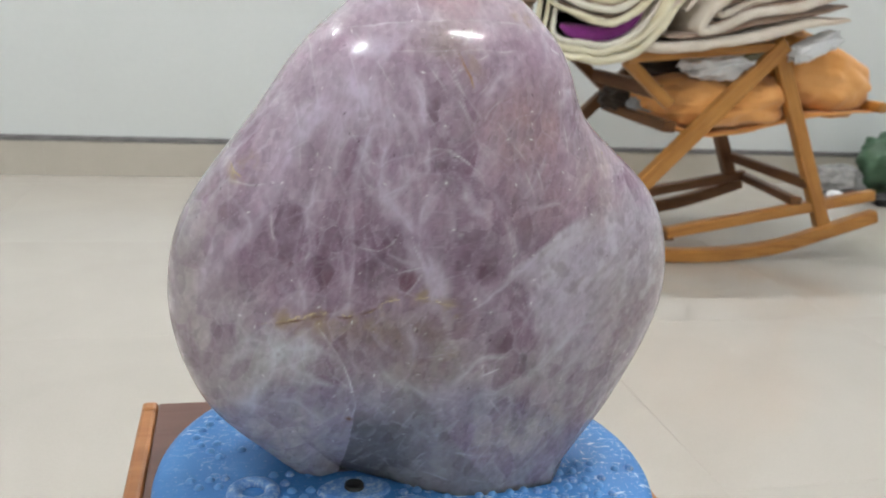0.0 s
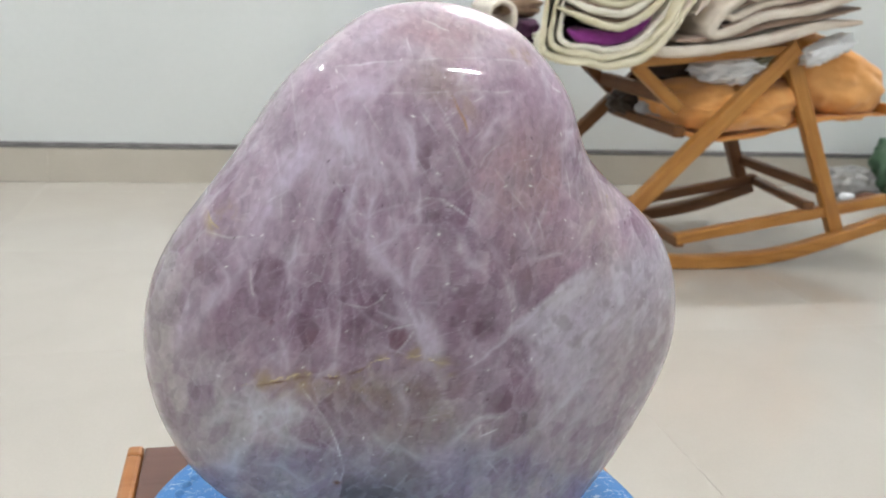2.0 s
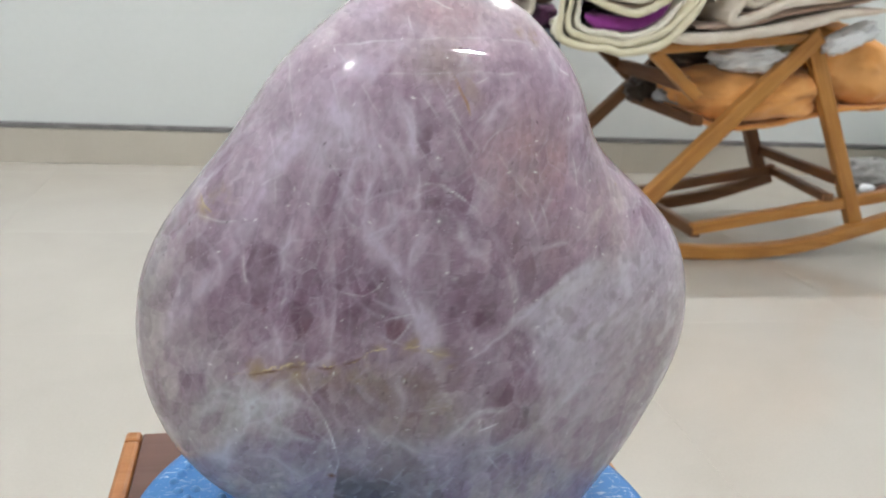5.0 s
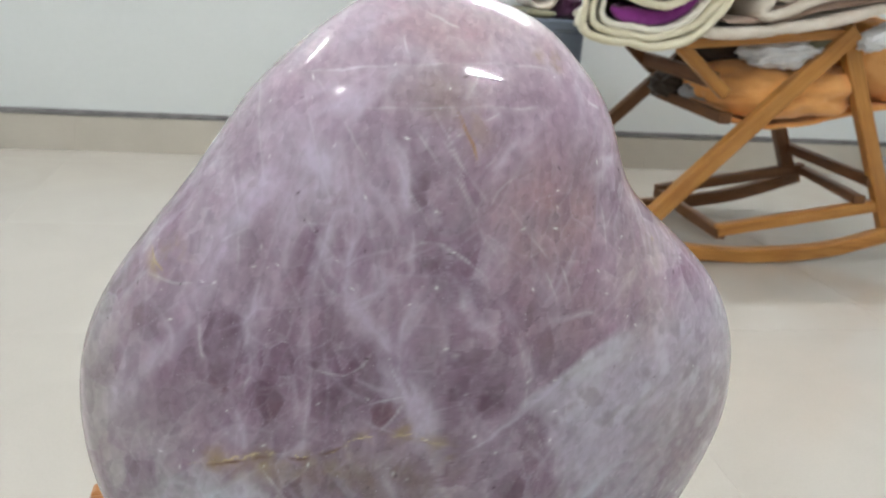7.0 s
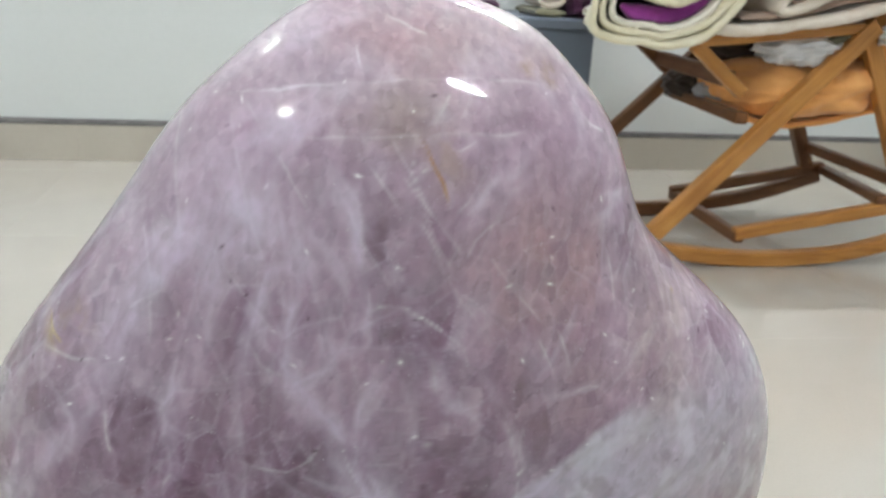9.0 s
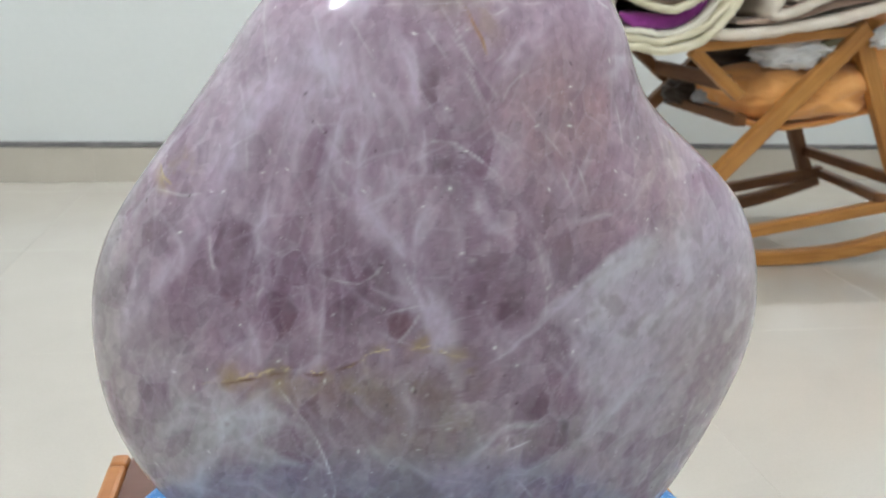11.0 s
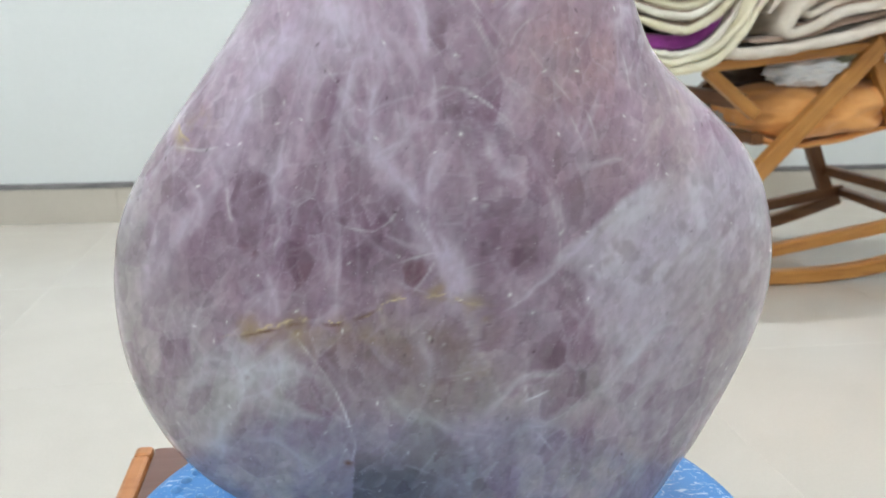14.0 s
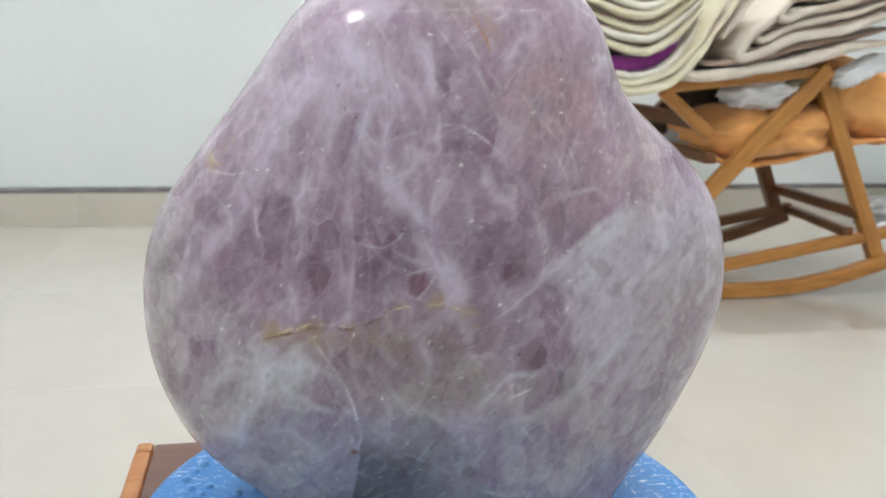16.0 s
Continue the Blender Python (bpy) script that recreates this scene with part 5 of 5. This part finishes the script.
def make_cream_quilt():
    q = tagged(empty("folded_quilt", (0.5, -0.77, 0.49)), "thick cream quilt folded in layers across the armrests", "quilt")
    o = (0.5, 0.49)

    def lay(name, pts, th, mat, dy, seed, n=60, wave=0.005):
        r = ribbon(name, [(x - o[0], z - o[1]) for x, z in pts], th, QF + dy + 0.77, QB + 0.77, mat, q, n, 14, wave, seed, 0.0, 0.42)
        return r
    lay("outer_layer", [(0.336, 0.660), (0.326, 0.580), (0.325, 0.516), (0.362, 0.497), (0.434, 0.491), (0.475, 0.485), (0.545, 0.501), (0.587, 0.527), (0.625, 0.572), (0.652, 0.614), (0.690, 0.680)], 0.017, CREAM, 0.0, 1, 110)
    lay("outer_layer", [(0.355, 0.645), (0.346, 0.580), (0.347, 0.530), (0.375, 0.513), (0.434, 0.507), (0.477, 0.501), (0.538, 0.516), (0.575, 0.541), (0.611, 0.582), (0.637, 0.625), (0.672, 0.685)], 0.015, CREAM, 0.004, 2, 110)
    lay("padding", [(0.370, 0.640), (0.364, 0.585), (0.366, 0.542), (0.390, 0.526), (0.434, 0.522), (0.479, 0.517), (0.530, 0.532), (0.562, 0.556), (0.594, 0.596), (0.617, 0.634)], 0.014, WHITE_CLOTH, 0.012, 3, 110, 0.007)
    for k in range(6):
        dz = 0.0235 * k
        lay("folded_layer", [(0.345 - 0.004 * k, 0.604 + dz), (0.405, 0.584 + dz), (0.455, 0.572 + dz), (0.497, 0.569 + dz), (0.535, 0.584 + dz), (0.575, 0.614 + dz), (0.618, 0.662 + dz * 0.8)],
            0.016, (CREAM, WHITE_CLOTH, CREAM, CREAM, WHITE_CLOTH, CREAM)[k], -0.004 + 0.007 * (k % 3), 20 + k, 90)
        lay("lining", [(0.350 - 0.004 * k, 0.615 + dz), (0.405, 0.5955 + dz), (0.455, 0.5835 + dz), (0.497, 0.5805 + dz), (0.535, 0.5955 + dz), (0.575, 0.6255 + dz), (0.612, 0.668 + dz * 0.8)],
            0.007, LINING, 0.018, 40 + k, 60, 0.002)
    return q


make_cream_quilt()
tagged(ribbon("purple_cloth", [(0.386, 0.556), (0.410, 0.546), (0.443, 0.541), (0.498, 0.541), (0.532, 0.555), (0.563, 0.582), (0.590, 0.622)], 0.032, QF + 0.022, QB, PURPLE, None, 80, 12, 0.004, 8, 0.0, 0.42),
       "bright purple cloth tucked inside a folded quilt", "cloth")


def make_grey_blanket():
    q = tagged(empty("folded_blanket", (0.85, -0.77, 0.52)), "greyish-white blanket folded in wavy layers on the chair", "blanket")
    o = (0.85, 0.52)

    def lay(name, pts, th, dy, seed, n=60, mat=GREY_CLOTH):
        return ribbon(name, [(x - o[0], z - o[1]) for x, z in pts], th, QF + dy + 0.77, QB + 0.77, mat, q, n, 14, 0.005, seed)
    lay("bottom_layer", [(0.604, 0.542), (0.600, 0.530), (0.622, 0.521), (0.710, 0.526), (0.815, 0.544), (0.918, 0.572), (1.004, 0.590), (1.085, 0.603)], 0.024, 0.01, 31, 120)
    lay("folded_layer", [(1.10, 0.672), (1.057, 0.658), (0.968, 0.629), (0.895, 0.613), (0.838, 0.603), (0.770, 0.572), (0.728, 0.560), (0.711, 0.572), (0.735, 0.612), (0.790, 0.655), (0.830, 0.700)], 0.020, 0.0, 32, 130)
    lay("folded_layer", [(1.11, 0.706), (1.00, 0.668), (0.900, 0.642), (0.840, 0.630), (0.790, 0.605), (0.762, 0.596), (0.752, 0.610), (0.790, 0.645), (0.850, 0.700)], 0.016, 0.012, 33, 110)
    lay("folded_layer", [(1.10, 0.734), (1.00, 0.698), (0.910, 0.670), (0.850, 0.658), (0.815, 0.644), (0.802, 0.656), (0.850, 0.705)], 0.016, 0.004, 34, 90)
    lay("folded_layer", [(1.10, 0.760), (0.99, 0.724), (0.92, 0.698), (0.87, 0.690)], 0.019, 0.012, 35, 80)
    lay("folded_layer", [(0.640, 0.600), (0.668, 0.640), (0.700, 0.690), (0.725, 0.730)], 0.016, 0.006, 36, 70)
    lay("folded_layer", [(0.672, 0.600), (0.700, 0.640), (0.735, 0.690), (0.760, 0.730)], 0.014, 0.014, 39, 70)
    lay("lining", [(0.640, 0.545), (0.700, 0.548), (0.770, 0.556), (0.830, 0.575), (0.900, 0.594), (1.00, 0.612), (1.08, 0.634)], 0.014, 0.024, 37, 60, LINING)
    lay("lining", [(1.09, 0.690), (1.00, 0.652), (0.900, 0.628), (0.838, 0.617), (0.785, 0.589), (0.745, 0.578), (0.733, 0.592), (0.770, 0.632), (0.82, 0.675)], 0.008, 0.022, 38, 70, LINING)
    lay("lining", [(1.09, 0.720), (1.00, 0.684), (0.900, 0.656), (0.840, 0.643), (0.800, 0.626), (0.778, 0.620), (0.82, 0.660)], 0.007, 0.026, 41, 60, LINING)
    return q


make_grey_blanket()

# ---- the box by the wall and what lies on it ----
def make_box():
    b = tagged(empty("storage_box", (0.312, -0.19, 0)), "blue-grey painted storage box standing against the wall", "box")
    part("body", box_bm(-0.25, 0.258, -0.14, 0.14, 0.0, 0.455, 0.006), BLUE_GREY, b)
    part("lid", box_bm(-0.256, 0.264, -0.147, 0.143, 0.4555, 0.486, 0.006), BLUE_GREY, b)
    return b


make_box()
tagged(ribbon("folded_cloth", [(0.40, 0.499), (0.44, 0.498), (0.485, 0.499)], 0.022, -0.325, -0.10, OLIVE, None, 24, 10, 0.004, 50), "olive-grey cloth folded flat on a storage box", "cloth")
tagged(ribbon("folded_cloth", [(0.405, 0.560), (0.412, 0.585), (0.44, 0.600), (0.47, 0.585), (0.478, 0.555), (0.47, 0.525), (0.43, 0.517), (0.41, 0.535)], 0.016, -0.325, -0.10, GREY_CLOTH, None, 40, 10, 0.004, 51), "pale cloth folded in a roll on a storage box", "cloth")
tagged(lump("purple_cloth_roll", (0.525, -0.24, 0.520), (0.038, 0.09, 0.036), DARK_PURPLE, 3.5, 0.14, 3, 52), "dark plum cloth bundle on a storage box", "cloth")
tagged(lump("brown_cloth_roll", (0.50, -0.22, 0.592), (0.075, 0.09, 0.036), TAN, 3.0, 0.16, 3, 53), "brown cloth bundle lying on folded cloths", "cloth")
tagged(lump("dark_pouch", (0.283, -0.27, 0.503), (0.030, 0.04, 0.020), DARK_PURPLE, 2.6, 0.16, 3, 54, flat=0.486), "small dark pouch lying on a storage box", "pouch")

# ---- odds and ends on the floor beyond the chair ----
tagged(lump("green_bag", (1.985, -0.20, 0.10), (0.130, 0.12, 0.125), GREEN_BAG, 1.9, 0.28, 2.4, 60, flat=0.0), "crumpled dark green plastic bag on the floor", "plastic bag")
tagged(lump("grey_bag", (1.80, -0.15, 0.040), (0.12, 0.09, 0.060), NET_GREY, 1.8, 0.30, 2.4, 61, flat=0.0), "crumpled grey plastic bag on the floor", "plastic bag")
tagged(lump("paper_scrap", (1.80, -0.27, 0.014), (0.05, 0.03, 0.018), BROWN_BIT, 2.2, 0.3, 4, 62, flat=0.0), "scrap of rusty brown paper on the floor", "paper")
tagged(lump("paper_scrap", (1.74, -0.235, 0.012), (0.030, 0.022, 0.014), PLASTIC_BAG, 2.2, 0.3, 4, 63, flat=0.0), "small white crumpled paper on the floor", "paper")
tagged(lump("rubber_sandal", (1.90, -0.345, 0.020), (0.09, 0.04, 0.022), BLACK, 2.8, 0.15, 3, 64, flat=0.0), "black rubber sandal lying on the floor", "sandal")

# ---- tube lamps ----
for (tx, ty, tz), length, turn in TUBES:
    lamp = tagged(empty("tube_lamp", (tx, ty, tz)), "white ceiling batten with a bright tube lamp", "lamp", "tube lamps")
    lamp.rotation_euler = (0, 0, radians(turn))
    part("batten", box_bm(-length / 2 - 0.03, length / 2 + 0.03, -0.03, 0.03, 0.03, ROOM_Z1 - tz, 0.004), LAMP_BODY, lamp)
    tube = lathe_bm([(0, -length / 2), (0.008, -length / 2), (0.008, length / 2), (0, length / 2)], 16)
    bmesh.ops.rotate(tube, verts=tube.verts[:], cent=(0, 0, 0), matrix=Matrix.Rotation(radians(90), 3, "Y"))
    part("tube", tube, GLOW_FRONT if ty < -2 and tx > 0 else GLOW, lamp, "glowing tube", True)

# ---- skirting and floor pieces ----
skirting = tagged(empty("skirting", (0, 0, 0)), "beige tile skirting with a grey cement strip on top", kind="structure")
PITCH, JX, JY = 0.6, -0.8615, -1.935
xs = [ROOM_X0] + [JX + PITCH * k for k in range(-2, 7)] + [ROOM_X1]
for a, b in zip(xs, xs[1:]):
    part("skirting_tile", box_bm(a + 0.0003, b - 0.0003, -0.011, -0.0005, 0.0, 0.105, 0.0004, 1), SKIRT, skirting)
part("cement_strip", box_bm(ROOM_X0 + 0.001, ROOM_X1 - 0.001, -0.013, -0.0005, 0.1055, 0.122, 0.003), CEMENT, skirting, "rough grey cement strip")

gx = [ROOM_X0] + [JX + PITCH * k for k in range(-2, 7)] + [ROOM_X1]
gy = [ROOM_Y0] + [JY + PITCH * k for k in range(-4, 4)] + [-0.0115]
tile_meshes = {}
for a, b in zip(gx, gx[1:]):
    for c, d in zip(gy, gy[1:]):
        key = (round(b - a, 3), round(d - c, 3))
        if key not in tile_meshes:
            bm = box_bm(-(b - a) / 2 + 0.0003, (b - a) / 2 - 0.0003, -(d - c) / 2 + 0.0003, (d - c) / 2 - 0.0003, -0.009, 0, 0.0003, 1)
            me = bpy.data.meshes.new("tile")
            bm.to_mesh(me)
            bm.free()
            me.materials.append(TILE.m)
            tile_meshes[key] = me
        t = new("tile", tile_meshes[key])
        t.parent = floor
        t.location = ((a + b) / 2, (c + d) / 2, 0)
